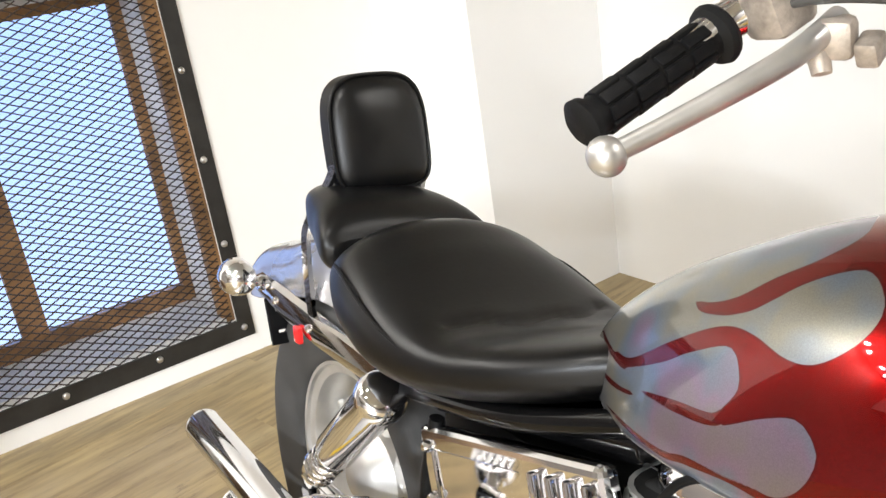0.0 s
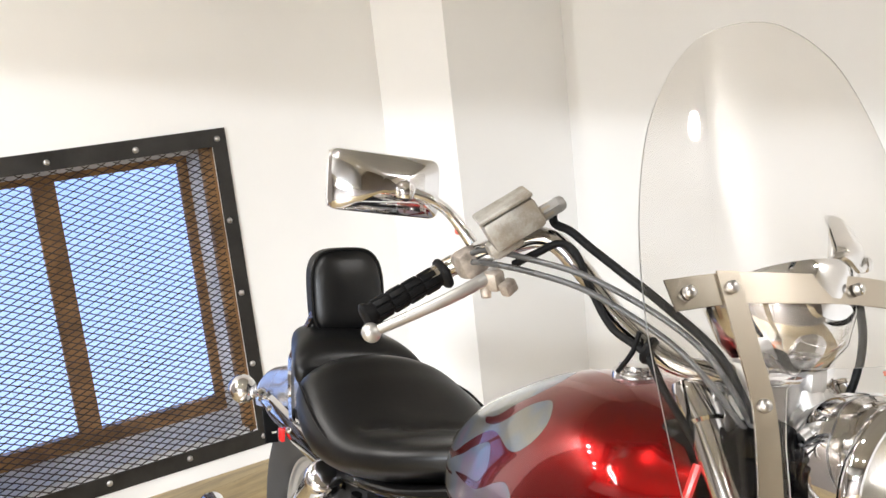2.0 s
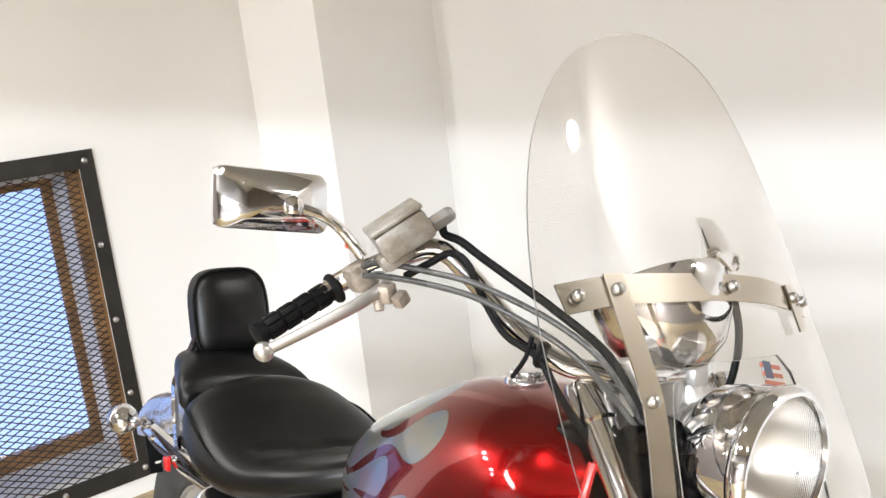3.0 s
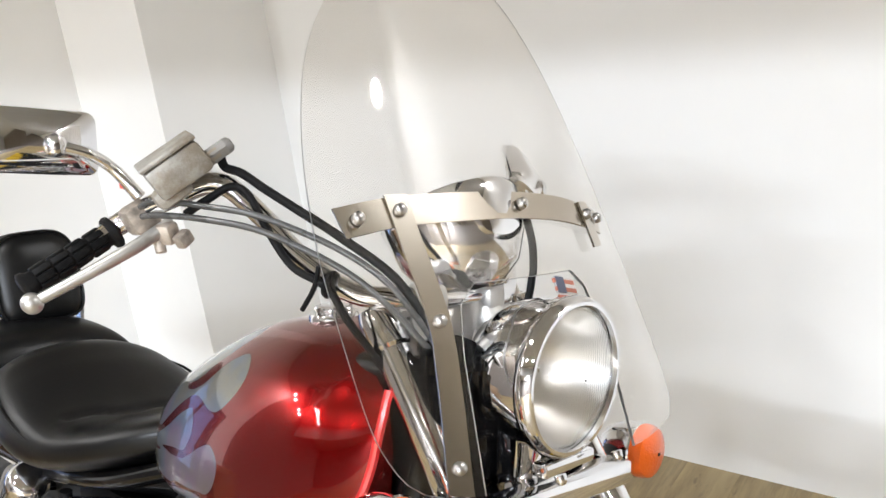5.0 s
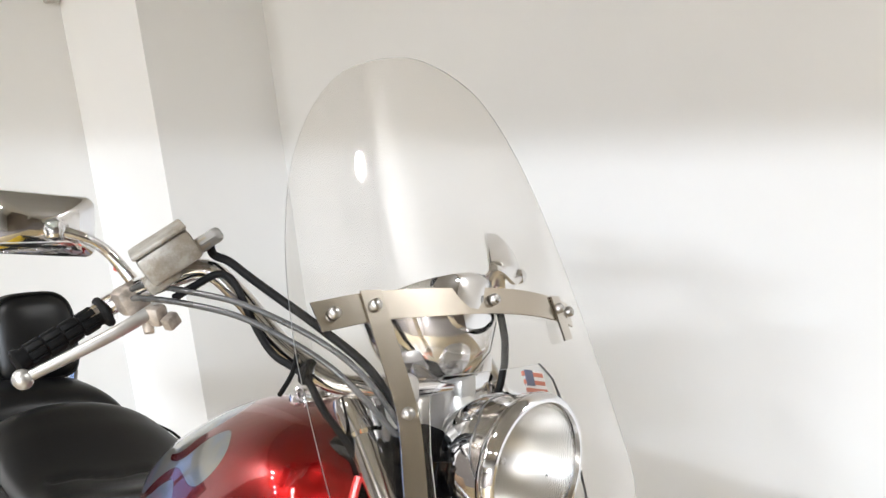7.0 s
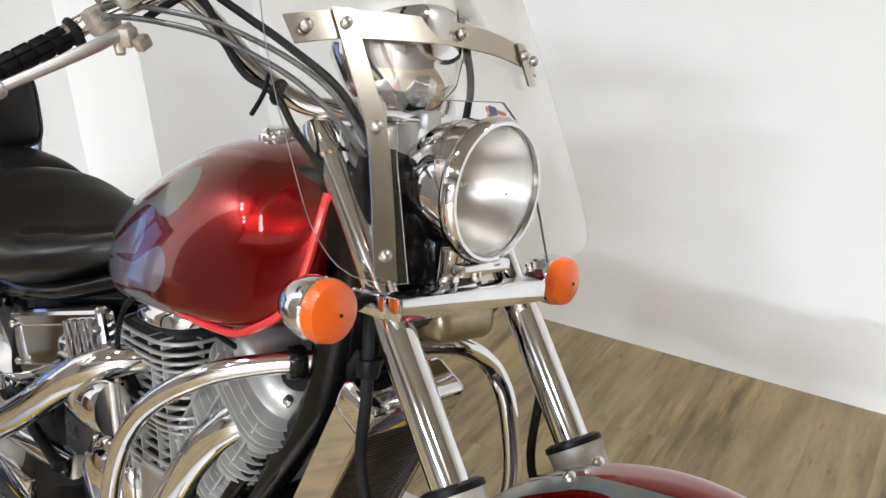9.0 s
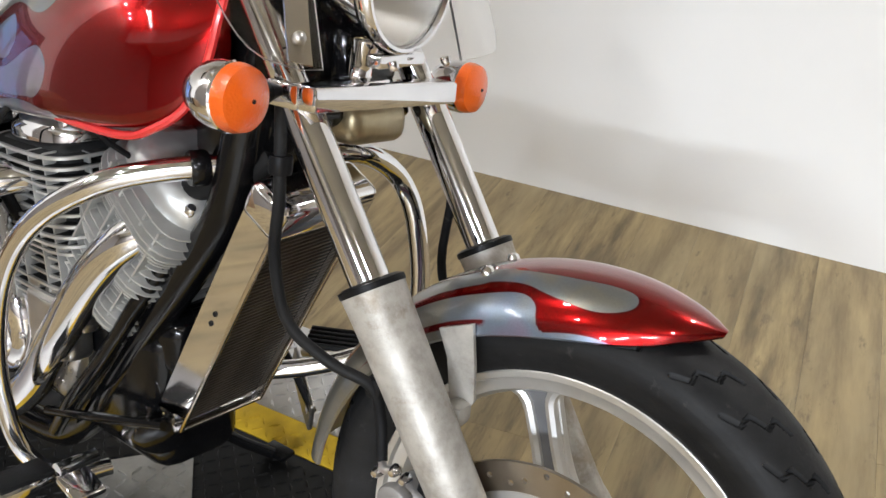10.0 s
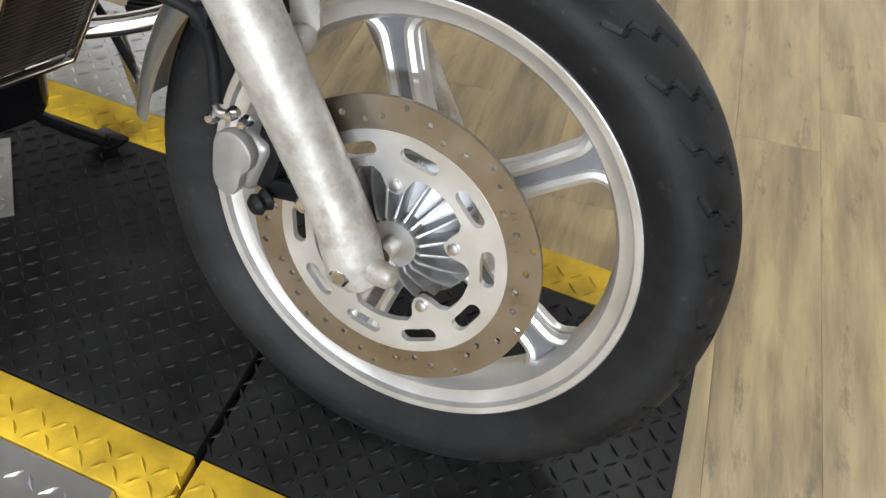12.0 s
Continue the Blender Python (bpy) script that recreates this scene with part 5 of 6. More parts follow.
# rear mudguard, strut, lamps
RAX, RAZ = -1.69, 0.325
angles = [radians(60 + 88 * k / 60) for k in range(61)]
rear_guard = part("rear_mudguard", arc_shell(angles, smooth_interp([(0, 0.085), (0.5, 0.1), (0.9, 0.098), (1, 0.085)]), smooth_interp([(0, 0.43), (0.34, 0.44), (0.57, 0.452), (0.73, 0.472), (0.84, 0.508), (0.92, 0.545), (1, 0.568)]), smooth_interp([(0, 0.34), (0.3, 0.335), (0.7, 0.36), (0.9, 0.42), (1, 0.48)]), 0.003, RAX + 0.035, RAZ, 32), SILVER, bike, "silver rear mudguard", BODY)
for s in (-1, 1):
    rings = [[(x, s * (0.1 + o), z + w) for o, w in ((0, -h), (0.012, -h * 0.8), (0.016, 0), (0.012, h * 0.8), (0, h))] for x, z, h in ((-1.42, 0.59, 0.02), (-1.55, 0.6, 0.026), (-1.7, 0.608, 0.03), (-1.85, 0.622, 0.028), (-1.95, 0.635, 0.02), (-1.97, 0.638, 0.008))]
    strut_ob = part("fender_strut", loft(rings), CHROME, rear_guard, "chrome mudguard strut", BODY)
    for x, z in ((-1.72, 0.61), (-1.86, 0.624)):
        part("strut_bolt", bolt((x, s * 0.1155, z), (0, s, 0)), CHROME, rear_guard, m=BODY)
    part("side_reflector", rbox(0.024, 0.01, 0.03, 0.003, pose(-1.755, s * 0.12, 0.59)), REDLENS, rear_guard, "red side reflector", BODY)
    c = Vector((-1.9, s * 0.168, 0.668))
    sig = part("rear_turn_signal", lathe([(0.001, -0.038), (0.016, -0.035), (0.028, -0.024), (0.034, -0.006), (0.035, 0.01), (0.033, 0.016)], 28, axis_pose(c, (-1, 0, 0))), CHROME, bike, "chrome rear turn signal", BODY)
    part("lens", lathe([(0.033, 0.014), (0.028, 0.026), (0.001, 0.03)], 24, axis_pose(c, (-1, 0, 0))), AMBER, sig, m=BODY)
    part("stem", join(tube([c, (-1.9, s * 0.11, 0.645)], 0.0095, 12, 1), lathe([(0.012, -0.01), (0.015, 0), (0.012, 0.01)], 14, axis_pose((-1.9, s * 0.122, 0.65), (0, 1, 0)))), CHROME, sig, m=BODY)
plate = part("plate_bracket", cut(join(rbox(0.006, 0.15, 0.09, 0.002, pose(-1.905, -0.04, 0.57, 0, -14))), join(*[rbox(0.05, 0.016, 0.007, 0, pose(-1.905, y, z)) for y in (-0.09, 0.01) for z in (0.55, 0.59)])), MATT, bike, "black number plate bracket", BODY, False)
part("bracket_arm", join(rbox(0.1, 0.12, 0.01, 0.003, pose(-1.985, 0, 0.612, 0, -10)), rbox(0.012, 0.13, 0.05, 0.003, pose(-2.03, 0, 0.59))), MATT, plate, m=BODY)

# rear wheel
RW = Matrix.Translation(BODY @ Vector((RAX, 0, RAZ))) @ BODY.to_quaternion().to_matrix().to_4x4() @ pose(0, 0, 0, 90)
rear_wheel = part("rear_wheel", moved(join(rim_mesh(0.208, 0.056), lathe([(0.001, 0.06), (0.03, 0.06), (0.05, 0.045), (0.08, 0.02), (0.08, -0.02), (0.05, -0.045), (0.001, -0.06)], 32)), RW), SATIN, bike, "cast alloy rear wheel")
repeat("spoke", join(*spoke(0.05, 0.18, 0.04, 0.02, 0.05)), SATIN, rear_wheel, [RW @ Matrix.Rotation(radians(20 + 72 * k), 4, "Z") for k in range(5)])
part("tyre", tyre_mesh(0.326, 0.2, 0.083, 200, False), worn("dusty_rubber", (0.035, 0.034, 0.033), 0.7, 0.0, 0.3, 18, 0.2, 0.1), rear_wheel, "wide black rear tyre", RW)

# shocks
for s in (-1, 1):
    a, b = Vector((-1.375, s * 0.165, 0.618)), Vector((-1.64, s * 0.16, 0.385))
    d = (b - a).normalized()
    L = (b - a).length
    shock = part("shock_absorber", lathe([(0.001, -0.022), (0.026, -0.02), (0.037, -0.01), (0.039, 0.0), (0.039, 0.008), (0.035, 0.012), (0.034, L * 0.62), (0.032, L * 0.64), (0.022, L * 0.66), (0.02, L * 0.95), (0.001, L * 0.96)], 32, axis_pose(a, d)), CHROME, bike, "chrome covered rear shock absorber", BODY)
    part("coil_spring", tube([axis_pose(a, d) @ Vector((0.027 * math.cos(q), 0.027 * math.sin(q), L * 0.6 + L * 0.33 * q / (2 * math.pi * 5))) for q in np.linspace(0, 2 * math.pi * 5, 60)], 0.0045, 8, 1), CHROME, shock, m=BODY)
    part("lower_eye", lathe([(0.02, -0.014), (0.022, 0), (0.02, 0.014)], 20, axis_pose(b, (0, 1, 0))), CHROME, shock, m=BODY)
    part("swing_arm", join(tube([(-1.15, s * 0.12, 0.33), (-1.4, s * 0.13, 0.325), (-1.72, s * 0.125, 0.325)], [0.024, 0.022, 0.02], 14, 4), lathe([(0.001, 0.016), (0.018, 0.016), (0.02, 0)], 6, axis_pose((RAX, s * 0.142, RAZ), (0, s, 0)))), CHROME if s < 0 else BLACK, bike, m=BODY)


# ---- engine, pipes, frame ----
FINS = worn("fin_alloy", (0.47, 0.47, 0.455), 0.36, 0.7, 0.12, 20, 0.1, 0.08)
# near-black cores and plates: the shade between the fins is put into the colour
GAP_DARK = worn("gap_dark_alloy", (0.012, 0.012, 0.012), 0.6, 0.0, 0.3, 20, 0.2, Specular_IOR_Level=0.2)


def hoop(outline, k, h):
    """A flat closed band along an outline."""
    n = len(outline)
    verts = [(x * q, y * q, z) for x, y in outline for q, z in ((1, -h / 2), (1, h / 2), (k, h / 2), (k, -h / 2))]
    return verts, [(4 * i + j, 4 * ((i + 1) % n) + j, 4 * ((i + 1) % n) + (j + 1) % 4, 4 * i + (j + 1) % 4) for i in range(n) for j in range(4)]


def cylinder(base, lean, fins, w, d, rise, name, label, dark):
    """A finned engine cylinder: a core with a stack of thin plates and a few upright ribs."""
    m = Matrix.Translation(base) @ Matrix.Rotation(radians(lean), 4, "Y")
    ob = part(name, rbox(w * 0.78, d * 0.78, rise * fins, 0.02, m @ pose(0, 0, rise * fins / 2), 3), GAP_DARK, bike, label, ENGINE)
    outline = squircle(28, w / 2, -d / 2, d / 2, 0, 4.2, 4.2)
    places = [ENGINE @ m @ pose(0, 0, rise * (k + 0.5)) @ Matrix.Scale(0.94 + 0.06 * math.sin(k * 0.9), 4) for k in range(fins)]
    if dark:
        repeat("fin", prism([(x * 0.985, y * 0.985) for x, y in outline], 0.0028, None), GAP_DARK, ob, places)
        repeat("fin_edge", hoop(outline, 0.955, 0.0042), FINS, ob, places)
    else:
        repeat("fin", prism(outline, 0.003, None, 0.001), FINS, ob, places)
    repeat("rib", rbox(0.004, d * 0.94, rise * fins * 0.95, 0.001), FINS, ob, [ENGINE @ m @ pose(x * w, 0, rise * fins / 2) for x in (-0.28, -0.1, 0.14, 0.3)])
    repeat("rib", rbox(w * 0.94, 0.004, rise * fins * 0.95, 0.001), FINS, ob, [ENGINE @ m @ pose(0, y * d, rise * fins / 2) for y in (-0.24, 0.02, 0.26)])
    return ob, m


rear_cyl, m1 = cylinder((-0.848, -0.005, 0.435), -5, 18, 0.235, 0.25, 0.0135, "rear_cylinder", "black engine cylinder with bright fin edges", True)
front_cyl, m2 = cylinder((-0.755, -0.0, 0.48), 38, 19, 0.2, 0.24, 0.0125, "front_cylinder", "finned alloy engine cylinder", False)
for cyl, m, h in ((rear_cyl, m1, 0.243), (front_cyl, m2, 0.235)):
    part("rocker_cover", loft([[m @ Vector((x * q, y * q, h + z)) for x, y in squircle(36, 0.085, -0.095, 0.095, 0, 3.4, 3.4)] for z, q in ((0, 1.0), (0.015, 0.99), (0.028, 0.9), (0.036, 0.74), (0.04, 0.4), (0.041, 0.05))]), CHROME if cyl is rear_cyl else FINS, cyl, "polished rocker cover", ENGINE)
    for x, y in ((-0.06, -0.07), (0.06, -0.07)):
        part("cover_bolt", lathe([(0.001, 0.012), (0.006, 0.012), (0.008, 0.009), (0.008, 0)], 8, m @ pose(x, y, h + 0.02)), CHROME, cyl, m=ENGINE)
part("plug_lead", tube([(-0.88, -0.142, 0.6), (-0.882, -0.148, 0.66), (-0.855, -0.143, 0.718), (-0.81, -0.135, 0.742), (-0.77, -0.12, 0.742), (-0.74, -0.09, 0.735)], 0.0045, 10), MATT, rear_cyl, "black spark plug lead", ENGINE)
part("plug_cap", tube([(-0.878, -0.12, 0.565), (-0.88, -0.142, 0.62)], 0.009, 12, 1), MATT, rear_cyl, m=ENGINE)
part("plug_lead", tube([(-0.64, -0.09, 0.7), (-0.66, -0.12, 0.73), (-0.7, -0.09, 0.75)], 0.004, 8), MATT, front_cyl, m=ENGINE)

case = part("crankcase", join(rbox(0.3, 0.22, 0.2, 0.04, pose(-0.94, 0, 0.36), 4), rbox(0.26, 0.2, 0.14, 0.03, pose(-1.12, 0, 0.38), 3)), ALU, bike, "grey alloy crankcase", ENGINE)
part("front_case", join(rbox(0.22, 0.16, 0.24, 0.04, pose(-0.72, 0, 0.33), 4), rbox(0.1, 0.13, 0.1, 0.03, pose(-0.64, 0, 0.42), 3)), BLACK, bike, "black front half of the engine case", ENGINE)
part("clutch_cover", join(lathe([(0.001, 0.045), (0.05, 0.044), (0.064, 0.038), (0.07, 0.026), (0.082, 0.022), (0.092, 0.014), (0.095, 0.0)], 44, axis_pose((-0.975, -0.115, 0.375), (0, -1, 0)))), CHROME, case, "round polished clutch cover", ENGINE)
part("timing_cover", join(rbox(0.11, 0.05, 0.1, 0.014, pose(-0.82, -0.105, 0.415), 3), rbox(0.06, 0.03, 0.04, 0.008, pose(-0.8, -0.125, 0.39))), ALU, case, "alloy engine side cover", ENGINE)
for k in range(9):
    a = 2 * math.pi * k / 9
    part("cover_bolt", bolt((-0.975 + 0.087 * math.cos(a), -0.13, 0.375 + 0.087 * math.sin(a)), (0, -1, 0), 0.006, 0.008), CHROME, case, m=ENGINE)
part("cylinder_foot", join(rbox(0.1, 0.06, 0.05, 0.008, pose(-0.775, -0.095, 0.452)), rbox(0.03, 0.03, 0.05, 0.006, pose(-0.85, -0.11, 0.455)), rbox(0.025, 0.03, 0.045, 0.006, pose(-0.735, -0.118, 0.462))), ALU, case, "cast alloy cylinder foot", ENGINE)
# black hoses, rod and brackets low in front of the engine
part("oil_line", tube([(-0.6, -0.075, 0.56), (-0.63, -0.1, 0.5), (-0.7, -0.11, 0.4), (-0.78, -0.12, 0.3), (-0.84, -0.12, 0.22)], 0.012, 12, 5), BLACK, bike, "black hose beside the frame", ENGINE)
part("brake_rod", tube([(-0.58, -0.1, 0.33), (-0.7, -0.12, 0.3), (-0.84, -0.13, 0.26)], 0.008, 10, 3), BLACK, bike, m=ENGINE)
part("frame_gusset", prism([(-0.41, 0.945), (-0.43, 0.86), (-0.455, 0.72), (-0.53, 0.66), (-0.57, 0.72), (-0.57, 0.945)], 0.09, Matrix(((1, 0, 0, 0), (0, 0, 1, 0), (0, 1, 0, 0), (0, 0, 0, 1)) ), 0.012), BLACK, bike, "black steering head gusset", ENGINE)


def pipe(name, pts, radii, label, tip=True):
    geo = [tube(pts, radii, 24, 7, False)]
    ob = part(name, join(*geo), CHROME, bike, label, BODY)
    return ob


up = pipe("exhaust_pipe", [(-0.85, -0.1, 0.622), (-0.89, -0.165, 0.617), (-0.97, -0.2, 0.574), (-1.16, -0.205, 0.46), (-1.35, -0.2, 0.365), (-1.5, -0.2, 0.305), (-1.6, -0.2, 0.29), (-1.72, -0.2, 0.287), (-1.92, -0.2, 0.298), (-2.1, -0.2, 0.306)], [0.024, 0.026, 0.028, 0.029, 0.03, 0.034, 0.037, 0.038, 0.038, 0.038], "upper chrome exhaust pipe")
lo = pipe("exhaust_pipe", [(-0.575, -0.04, 0.6), (-0.58, -0.085, 0.612), (-0.61, -0.125, 0.596), (-0.68, -0.14, 0.53), (-0.79, -0.14, 0.4), (-0.9, -0.135, 0.27), (-1.0, -0.15, 0.2), (-1.15, -0.18, 0.18), (-1.4, -0.2, 0.185), (-1.7, -0.2, 0.195), (-1.93, -0.2, 0.206)], [0.024, 0.027, 0.029, 0.03, 0.03, 0.03, 0.03, 0.032, 0.037, 0.038, 0.038], "lower chrome exhaust pipe")
for ob, tip_at, d in ((up, (-2.1, -0.2, 0.306), (-1, 0, 0.03)), (lo, (-1.93, -0.2, 0.206), (-1, 0, 0.04))):
    part("pipe_end", lathe([(0.038, -0.004), (0.0385, 0.002), (0.036, 0.004), (0.034, 0.0), (0.033, -0.06), (0.001, -0.062)], 28, axis_pose(tip_at, d)), CHROME, ob, m=BODY)
part("pipe_bracket", join(rbox(0.16, 0.02, 0.05, 0.006, pose(-1.32, -0.17, 0.27, 0, 0)), rbox(0.2, 0.012, 0.03, 0.004, pose(-1.4, -0.165, 0.24))), CHROME, lo, m=ENGINE)
part("step_cone", loft([[(x, -0.15 - 0.03 * q + 0.03 * q * math.cos(a), 0.555 + dz + 0.042 * q * math.sin(a)) for a in (2 * math.pi * k / 24 for k in range(24))] for x, q, dz in ((-0.845, 1.0, 0.01), (-0.86, 1.05, 0.008), (-0.93, 0.95, -0.005), (-1.0, 0.7, -0.02), (-1.06, 0.4, -0.03), (-1.08, 0.1, -0.034))]), CHROME, rear_cyl, "chrome intake cover", ENGINE)

# side cover and its neighbours
side = part("side_cover", cut(rbox(0.37, 0.03, 0.13, 0.012, pose(-1.105, -0.14, 0.585, 0, -14), 3), rbox(0.2, 0.016, 0.075, 0.004, pose(-1.16, -0.158, 0.572, 0, -14))), CHROME, bike, "chrome side cover with a recessed panel", BODY, False)
repeat("cover_rib", rbox(0.012, 0.026, 0.1, 0.004), CHROME, side, [BODY @ pose(-1.03 + 0.03 * k, -0.155, 0.6 + 0.008 * k, 0, -14) for k in range(4)])
for x, z in ((-1.27, 0.585), (-0.945, 0.655), (-0.95, 0.6), (-1.26, 0.515)):
    part("cover_bolt", bolt((x, -0.155, z), (0, -1, 0), 0.009, 0.01), CHROME, side, m=BODY)
part("seat_rail", join(tube([(-0.93, -0.1, 0.73), (-1.1, -0.13, 0.68), (-1.3, -0.13, 0.64), (-1.45, -0.12, 0.62)], 0.016, 14, 5), tube([(-0.93, 0.1, 0.73), (-1.1, 0.13, 0.68), (-1.45, 0.12, 0.62)], 0.016, 14, 5), rbox(0.5, 0.22, 0.04, 0.01, pose(-1.18, 0, 0.655, 0, -11))), BLACK, bike, "black frame rail", BODY)
battery = part("battery_box", rbox(0.3, 0.2, 0.2, 0.02, pose(-1.18, 0, 0.53)), MATT, bike, m=BODY)
repeat("rib", rbox(0.012, 0.21, 0.16, 0.003), MATT, battery, [BODY @ pose(-1.36 + 0.026 * k, 0, 0.47) for k in range(5)])
part("lower_mechanism", join(tube([(-1.27, -0.14, 0.62), (-1.29, -0.15, 0.5), (-1.28, -0.15, 0.4)], 0.011, 12, 3), tube([(-1.25, -0.15, 0.48), (-1.1, -0.17, 0.5), (-0.98, -0.16, 0.52)], 0.007, 10, 3), tube([(-1.3, -0.13, 0.36), (-1.15, -0.15, 0.34)], 0.012, 10, 1), lathe([(0.001, 0.02), (0.02, 0.02), (0.03, 0.01), (0.03, 0)], 20, axis_pose((-1.38, -0.13, 0.42), (0, -1, 0)))), MATT, bike, m=BODY)
# passenger foot peg
pm = Matrix.Translation((-1.285, -0.285, 0.522)) @ Matrix.Rotation(radians(52), 4, "Z")
peg = part("foot_peg", loft([[pm @ Vector((x * q, y * q, z)) for x, y in squircle(36, 0.068, -0.036, 0.036, 0, 2.6, 2.6)] for z, q in ((-0.02, 0.7), (-0.016, 0.95), (-0.008, 1.0), (0.0, 1.0), (0.006, 0.94))]), CHROME, bike, "ridged chrome passenger foot peg", BODY)
for k in range(5):
    part("tread_strip", rbox(0.1 - 0.012 * abs(k - 2), 0.006, 0.006, 0.002, pm @ pose(0, -0.024 + 0.012 * k, 0.008)), CHROME, peg, m=BODY)
part("peg_joint", join(tube([pm @ Vector((0.06, 0, -0.006)), (-1.22, -0.2, 0.5), (-1.23, -0.13, 0.49)], 0.012, 12, 3), lathe([(0.012, -0.02), (0.015, -0.018), (0.015, 0.018), (0.012, 0.02)], 16, axis_pose((-1.222, -0.215, 0.506), (1, 0, 0)))), CHROME, peg, m=BODY)

# frame and engine guard
part("frame", join(*[tube([(-0.47, s * 0.02, 0.86), (-0.48, s * 0.04, 0.76), (-0.5, s * 0.05, 0.66), (-0.56, s * 0.055, 0.57), (-0.65, s * 0.06, 0.455), (-0.76, s * 0.065, 0.31), (-0.84, s * 0.07, 0.21), (-0.95, s * 0.08, 0.17), (-1.3, s * 0.09, 0.18)], 0.026, 16, 5) for s in (-1, 1)],
     tube([(-0.44, 0, 0.96), (-0.49, 0, 0.82)], 0.04, 20, 1), tube([(-0.48, 0, 0.88), (-0.7, 0, 0.8), (-1.0, 0, 0.72)], 0.03, 16, 4), rbox(0.1, 0.07, 0.12, 0.02, pose(-0.5, 0, 0.74, 0, 20))), BLACK, bike, "black painted tubular frame", ENGINE)
part("frame_bolt", join(bolt((-0.6, -0.078, 0.53), (0.3, -1, 0.3)), bolt((-0.625, -0.08, 0.5), (0.3, -1, 0.3)), bolt((-0.575, -0.076, 0.56), (0.3, -1, 0.3))), MATT, bike, m=ENGINE)
for s in (-1, 1):
    bar = [(-0.515, -0.05, 0.708), (-0.55, -0.1, 0.704), (-0.605, -0.16, 0.685), (-0.685, -0.2, 0.63), (-0.76, -0.21, 0.545), (-0.81, -0.21, 0.44), (-0.833, -0.205, 0.33), (-0.82, -0.19, 0.22), (-0.79, -0.14, 0.165), (-0.77, -0.07, 0.16)]
    if s > 0:
        bar = [(-0.515, 0.05, 0.71), (-0.49, 0.12, 0.706), (-0.477, 0.19, 0.69), (-0.472, 0.25, 0.645), (-0.45, 0.265, 0.579), (-0.432, 0.262, 0.47), (-0.46, 0.23, 0.4), (-0.53, 0.16, 0.36), (-0.62, 0.08, 0.34)]
    guard_bar = part("engine_guard", tube(bar, 0.0148, 18, 6), CHROME, bike, "curved chrome engine guard bar", ENGINE)
    part("guard_clamp", lathe([(0.02, -0.012), (0.022, -0.009), (0.022, 0.009), (0.02, 0.012)], 18, axis_pose((-0.53, s * 0.07, 0.706), (0.4, s * -1, 0))), BLACK, guard_bar, m=ENGINE)
    # forward foot peg
    if s < 0:
        fp = part("rider_peg", join(tube([(-0.76, s * 0.1, 0.2), (-0.76, s * 0.17, 0.2)], 0.012, 12, 1), rbox(0.07, 0.1, 0.02, 0.008, pose(-0.76, s * 0.23, 0.205))), CHROME, bike, "chrome rider foot peg", ENGINE)
        part("rubber_strip", rbox(0.05, 0.09, 0.008, 0.003, pose(-0.76, s * 0.23, 0.217)), RUBBER, fp, m=ENGINE)
        part("pedal", join(tube([(-0.74, s * 0.16, 0.2), (-0.66, s * 0.2, 0.24), (-0.6, s * 0.22, 0.27)], 0.008, 10, 3), rbox(0.05, 0.05, 0.012, 0.004, pose(-0.6, s * 0.225, 0.275, 0, 20))), CHROME, fp, m=ENGINE)
    else:
        FBM = pose(-0.668, 0.34, 0.29, 0, 0, 35)
        fp = part("rider_peg", rbox(0.11, 0.1, 0.016, 0.006, FBM), CHROME, bike, "wide ribbed rider foot peg on a silver bracket", ENGINE)
        repeat("rubber_strip", rbox(0.1, 0.009, 0.008, 0.003), RUBBER, fp, [ENGINE @ FBM @ pose(0, -0.036 + 0.018 * k, 0.011) for k in range(5)])
        part("bracket", cut(rbox(0.15, 0.01, 0.06, 0.004, pose(-0.64, 0.235, 0.25, 0, 18, -32)), lathe([(0.008, -0.03), (0.008, 0.03)], 12, axis_pose((-0.595, 0.207, 0.236), (0.53, 0.85, 0)))), ALU, fp, "silver bracket with a bolt hole", ENGINE, False)
        part("shift_rod", tube([(-0.58, 0.2, 0.24), (-0.66, 0.22, 0.3), (-0.74, 0.25, 0.33)], 0.007, 10, 3), MATT, fp, m=ENGINE)

# radiator
ra, rb = Vector((-0.385, 0, 0.66)), Vector((-0.572, 0, 0.312))
RM = Matrix.Translation((ra + rb) / 2) @ Matrix.Rotation(math.atan2(ra.x - rb.x, ra.z - rb.z), 4, "Y")
RH = (ra - rb).length
rad = part("radiator", join(*[rbox(0.05, 0.004, RH, 0.0, RM @ pose(-0.03, s * 0.076, 0)) for s in (-1, 1)], rbox(0.046, 0.15, 0.004, 0, RM @ pose(-0.03, 0, -RH / 2)), rbox(0.065, 0.165, 0.05, 0.012, RM @ pose(-0.028, 0, RH / 2 + 0.012), 3), rbox(0.04, 0.15, 0.03, 0.008, RM @ pose(-0.03, 0, -RH / 2 - 0.01))), CHROME, bike, "radiator in a chrome surround", ENGINE)
part("core", rbox(0.02, 0.146, RH * 0.97, 0, RM @ pose(-0.026, 0, 0)), MATT, rad, "black finned radiator core", ENGINE, False)
repeat("core_fin", rbox(0.022, 0.146, 0.0024, 0), worn("radiator_fin", (0.085, 0.07, 0.055), 0.45, 0.7, 0.3, 20), rad, [ENGINE @ RM @ pose(-0.0225, 0, -RH * 0.48 + RH * 0.96 * (k + 0.5) / 52) for k in range(52)], False)
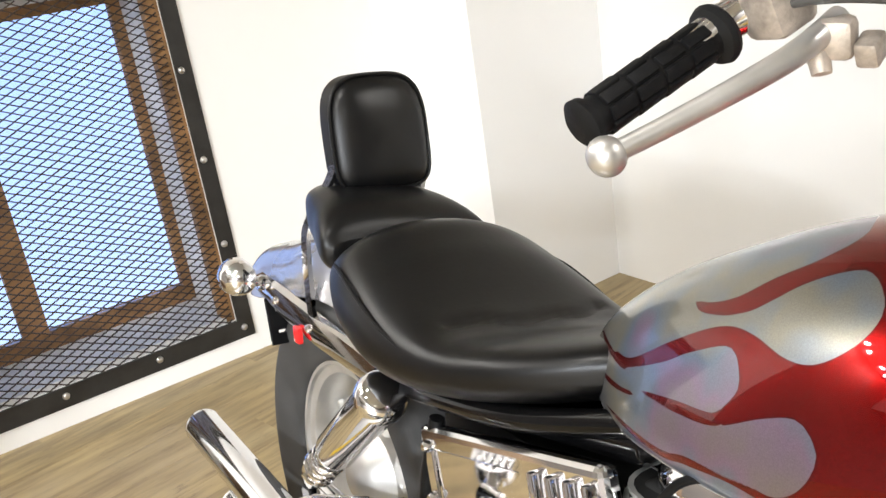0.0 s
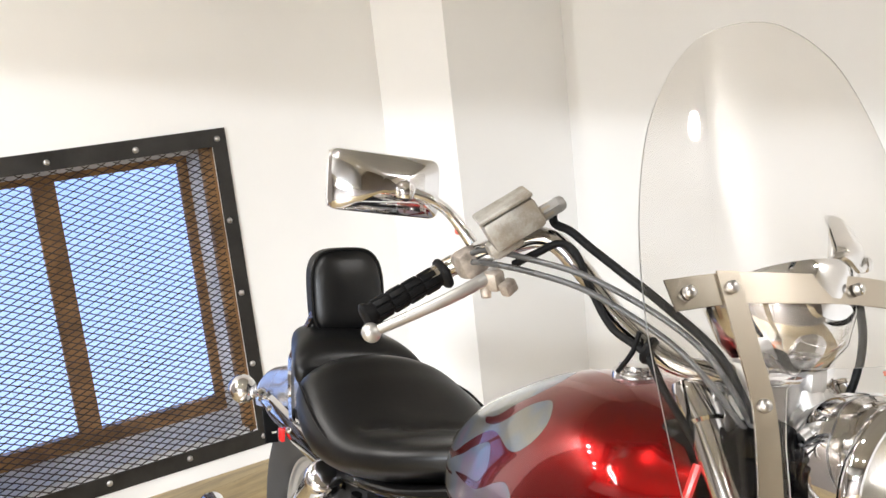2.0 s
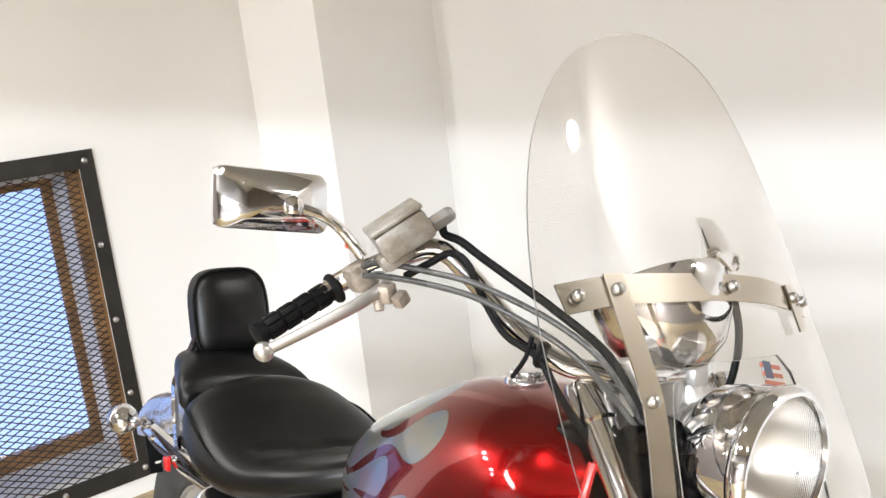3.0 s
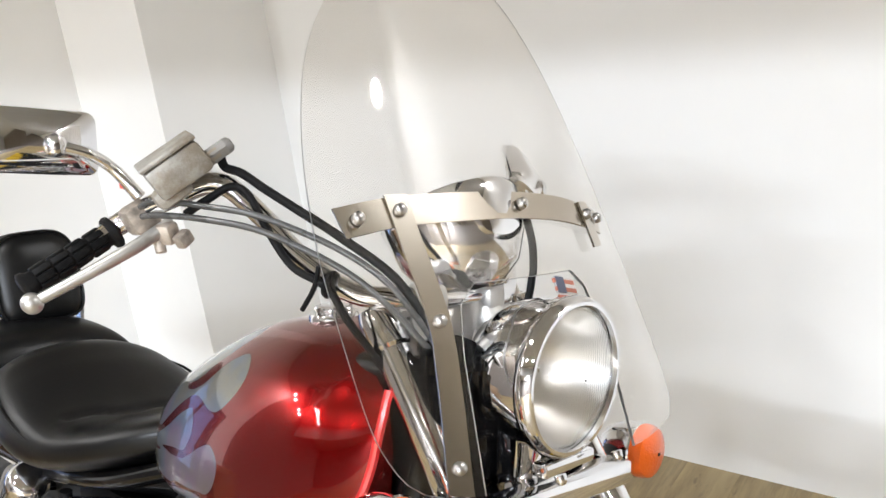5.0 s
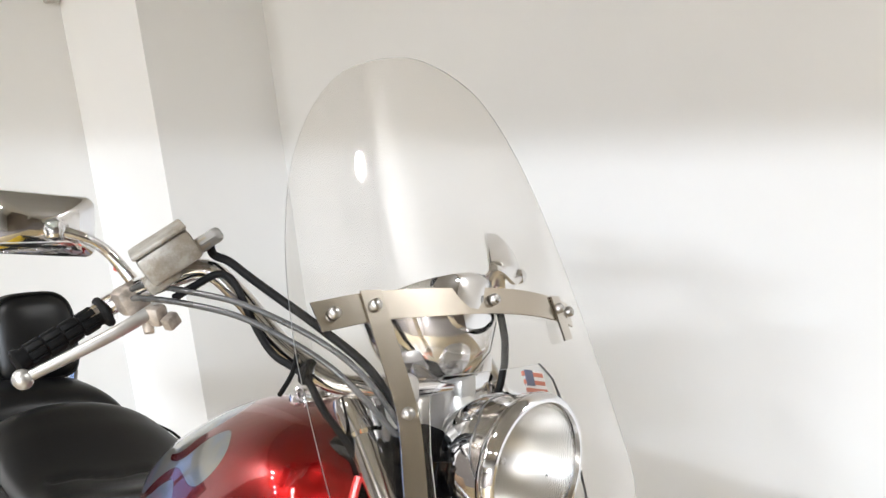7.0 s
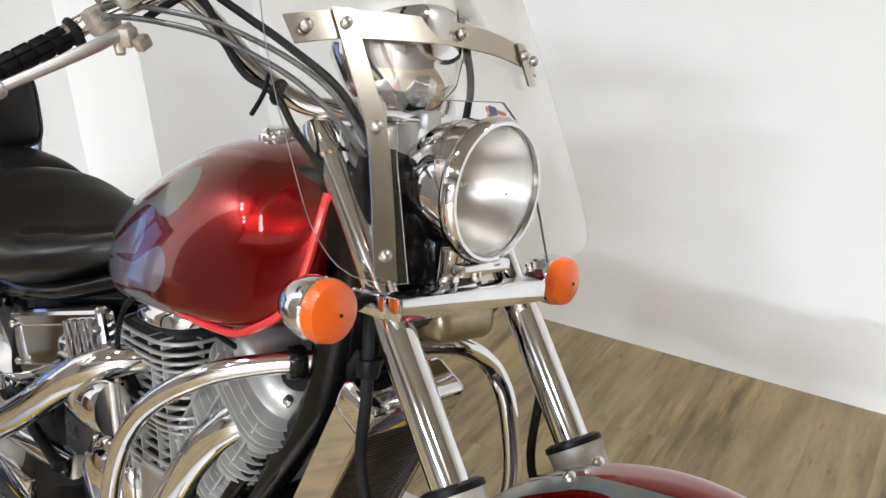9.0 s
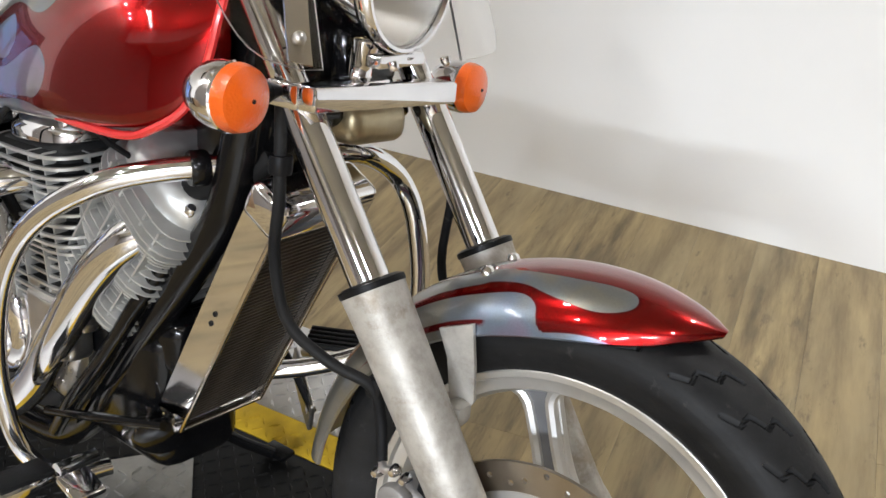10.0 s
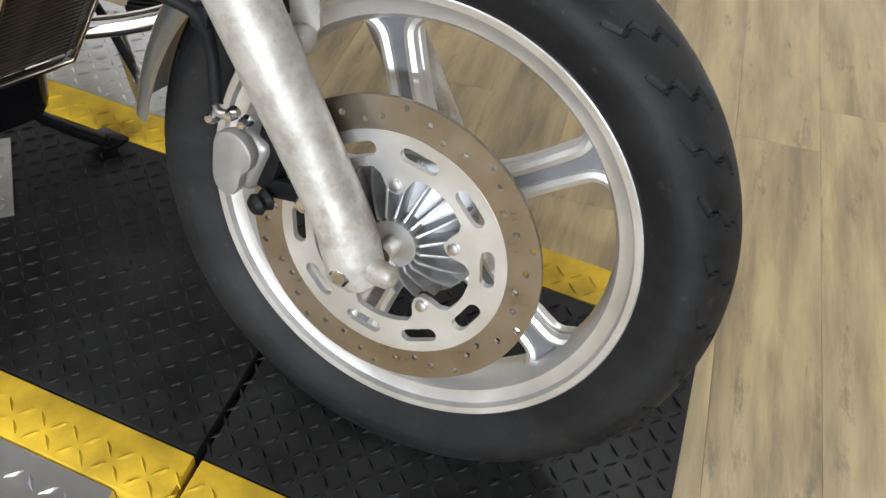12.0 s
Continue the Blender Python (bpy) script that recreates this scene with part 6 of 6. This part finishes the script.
part("grille_frame", join(rbox(0.008, 0.006, RH, 0.002, RM @ pose(-0.003, -0.075, 0)), rbox(0.008, 0.006, RH, 0.002, RM @ pose(-0.003, 0.075, 0)), rbox(0.008, 0.15, 0.006, 0.002, RM @ pose(-0.003, 0, -RH / 2 + 0.003))), STEEL, rad, m=ENGINE)
for z in (0.03, 0.012):
    part("surround_screw", bolt(RM @ Vector((-0.03, -0.078, z)), (0, -1, 0), 0.004, 0.003), MATT, rad, m=ENGINE)
part("radiator_hose", tube([(-0.45, -0.02, 0.73), (-0.5, -0.04, 0.69), (-0.6, -0.06, 0.66)], 0.016, 14, 4), RUBBER, bike, m=ENGINE)
part("horn", lathe([(0.001, 0.02), (0.03, 0.02), (0.045, 0.01), (0.046, 0.0), (0.03, -0.02), (0.001, -0.024)], 28, axis_pose((-0.62, -0.08, 0.29), (0.7, -0.5, -0.3)) @ Matrix.Scale(0.8, 4)), BLACK, bike, "round black horn", ENGINE)
part("side_stand", join(tube([(-0.85, 0.12, 0.19), (-0.8, 0.2, 0.1), (-0.75, 0.27, 0.052)], 0.011, 12, 3), rbox(0.06, 0.035, 0.01, 0.003, pose(-0.75, 0.285, 0.05, 9))), BLACK, bike, m=ENGINE)


# floor boards
FB = worn("floor_plank", (0.4, 0.31, 0.19), 0.5)
info = node(FB, "ShaderNodeObjectInfo")
vec = node(FB, "ShaderNodeVectorMath", operation="ADD")
tc = node(FB, "ShaderNodeTexCoord")
cmb = node(FB, "ShaderNodeCombineXYZ")
sc = node(FB, "ShaderNodeMath", operation="MULTIPLY")
sc.inputs[1].default_value = 37.0
wire(FB, info.outputs["Random"], sc.inputs[0])
for k in range(3):
    wire(FB, sc.outputs[0], cmb.inputs[k])
wire(FB, tc.outputs["Object"], vec.inputs[0])
wire(FB, cmb.outputs[0], vec.inputs[1])
mp = node(FB, "ShaderNodeMapping")
mp.inputs["Scale"].default_value = (1.2, 9, 9)
wire(FB, vec.outputs[0], mp.inputs["Vector"])
grain = noise_tex(FB, 2.2, 8, 0.62, mp.outputs[0])
mp2 = node(FB, "ShaderNodeMapping")
mp2.inputs["Scale"].default_value = (1.0, 3.5, 3.5)
wire(FB, vec.outputs[0], mp2.inputs["Vector"])
patch = noise_tex(FB, 1.7, 5, 0.6, mp2.outputs[0])
base = ramp(FB, grain, [(0.28, (0.08, 0.055, 0.026)), (0.4, (0.165, 0.119, 0.058)), (0.5, (0.27, 0.2, 0.096)), (0.64, (0.41, 0.31, 0.148))])
grey = mixed(FB, mapped(FB, patch, 0.38, 0.66, 0.0, 0.55), base, (0.155, 0.12, 0.07))
tint = mixed(FB, mapped(FB, info.outputs["Random"], 0, 1, 0.0, 0.3), grey, (0.38, 0.285, 0.145))
stain = noise_tex(FB, 9, 6, 0.7, mp2.outputs[0])
spots = mixed(FB, mapped(FB, stain, 0.58, 0.7, 0.0, 0.65), tint, (0.09, 0.065, 0.04))
wire(FB, mixed(FB, mapped(FB, patch, 0.55, 0.7, 0.0, 0.35), spots, (0.5, 0.4, 0.22)), bsdf(FB).inputs["Base Color"])
wire(FB, mapped(FB, grain, 0.3, 0.7, 0.5, 0.36), bsdf(FB).inputs["Roughness"])
bumped(FB, grain, 0.15, 0.001)
PW, PL = 0.152, 1.22
TURN = Matrix.Translation((2.4, WALL_Y, 0)) @ Matrix.Rotation(radians(9.5), 4, "Z") @ Matrix.Translation((-2.4, -WALL_Y, 0))  # the boards run slightly askew to the wall
rnd = random.Random(5)
meshes = {}
y = WALL_Y + 1.2
while y > -3.4:
    x = -3.2 - rnd.random() * PL
    while x < 6.0:
        key, place = PL, TURN @ pose(x + PL / 2, y - PW / 2, -0.004)
        ends = [place @ Vector((q * PL / 2, 0, 0)) for q in (-1, 1)]
        if ends[0].x < 4.6 and ends[1].x > -2.6 and ends[0].y < WALL_Y + 0.1 and ends[1].y > far[1] - 0.1:
            while key > 0.1 and (place @ Vector((key - PL / 2, 0, 0))).x > 4.72:
                key -= 0.1
            key = round(key, 3)
            if key not in meshes:
                ob = build("plank", rbox(key - 0.0003, PW - 0.0003, 0.008, 0.0004, pose((key - PL) / 2, 0, 0), 1), FB, FLOOR_OB, smooth=False)
                meshes[key] = ob.data
            else:
                ob = new("plank", meshes[key])
                ob.parent = FLOOR_OB
            ob.matrix_local = place
        x += PL
    y -= PW
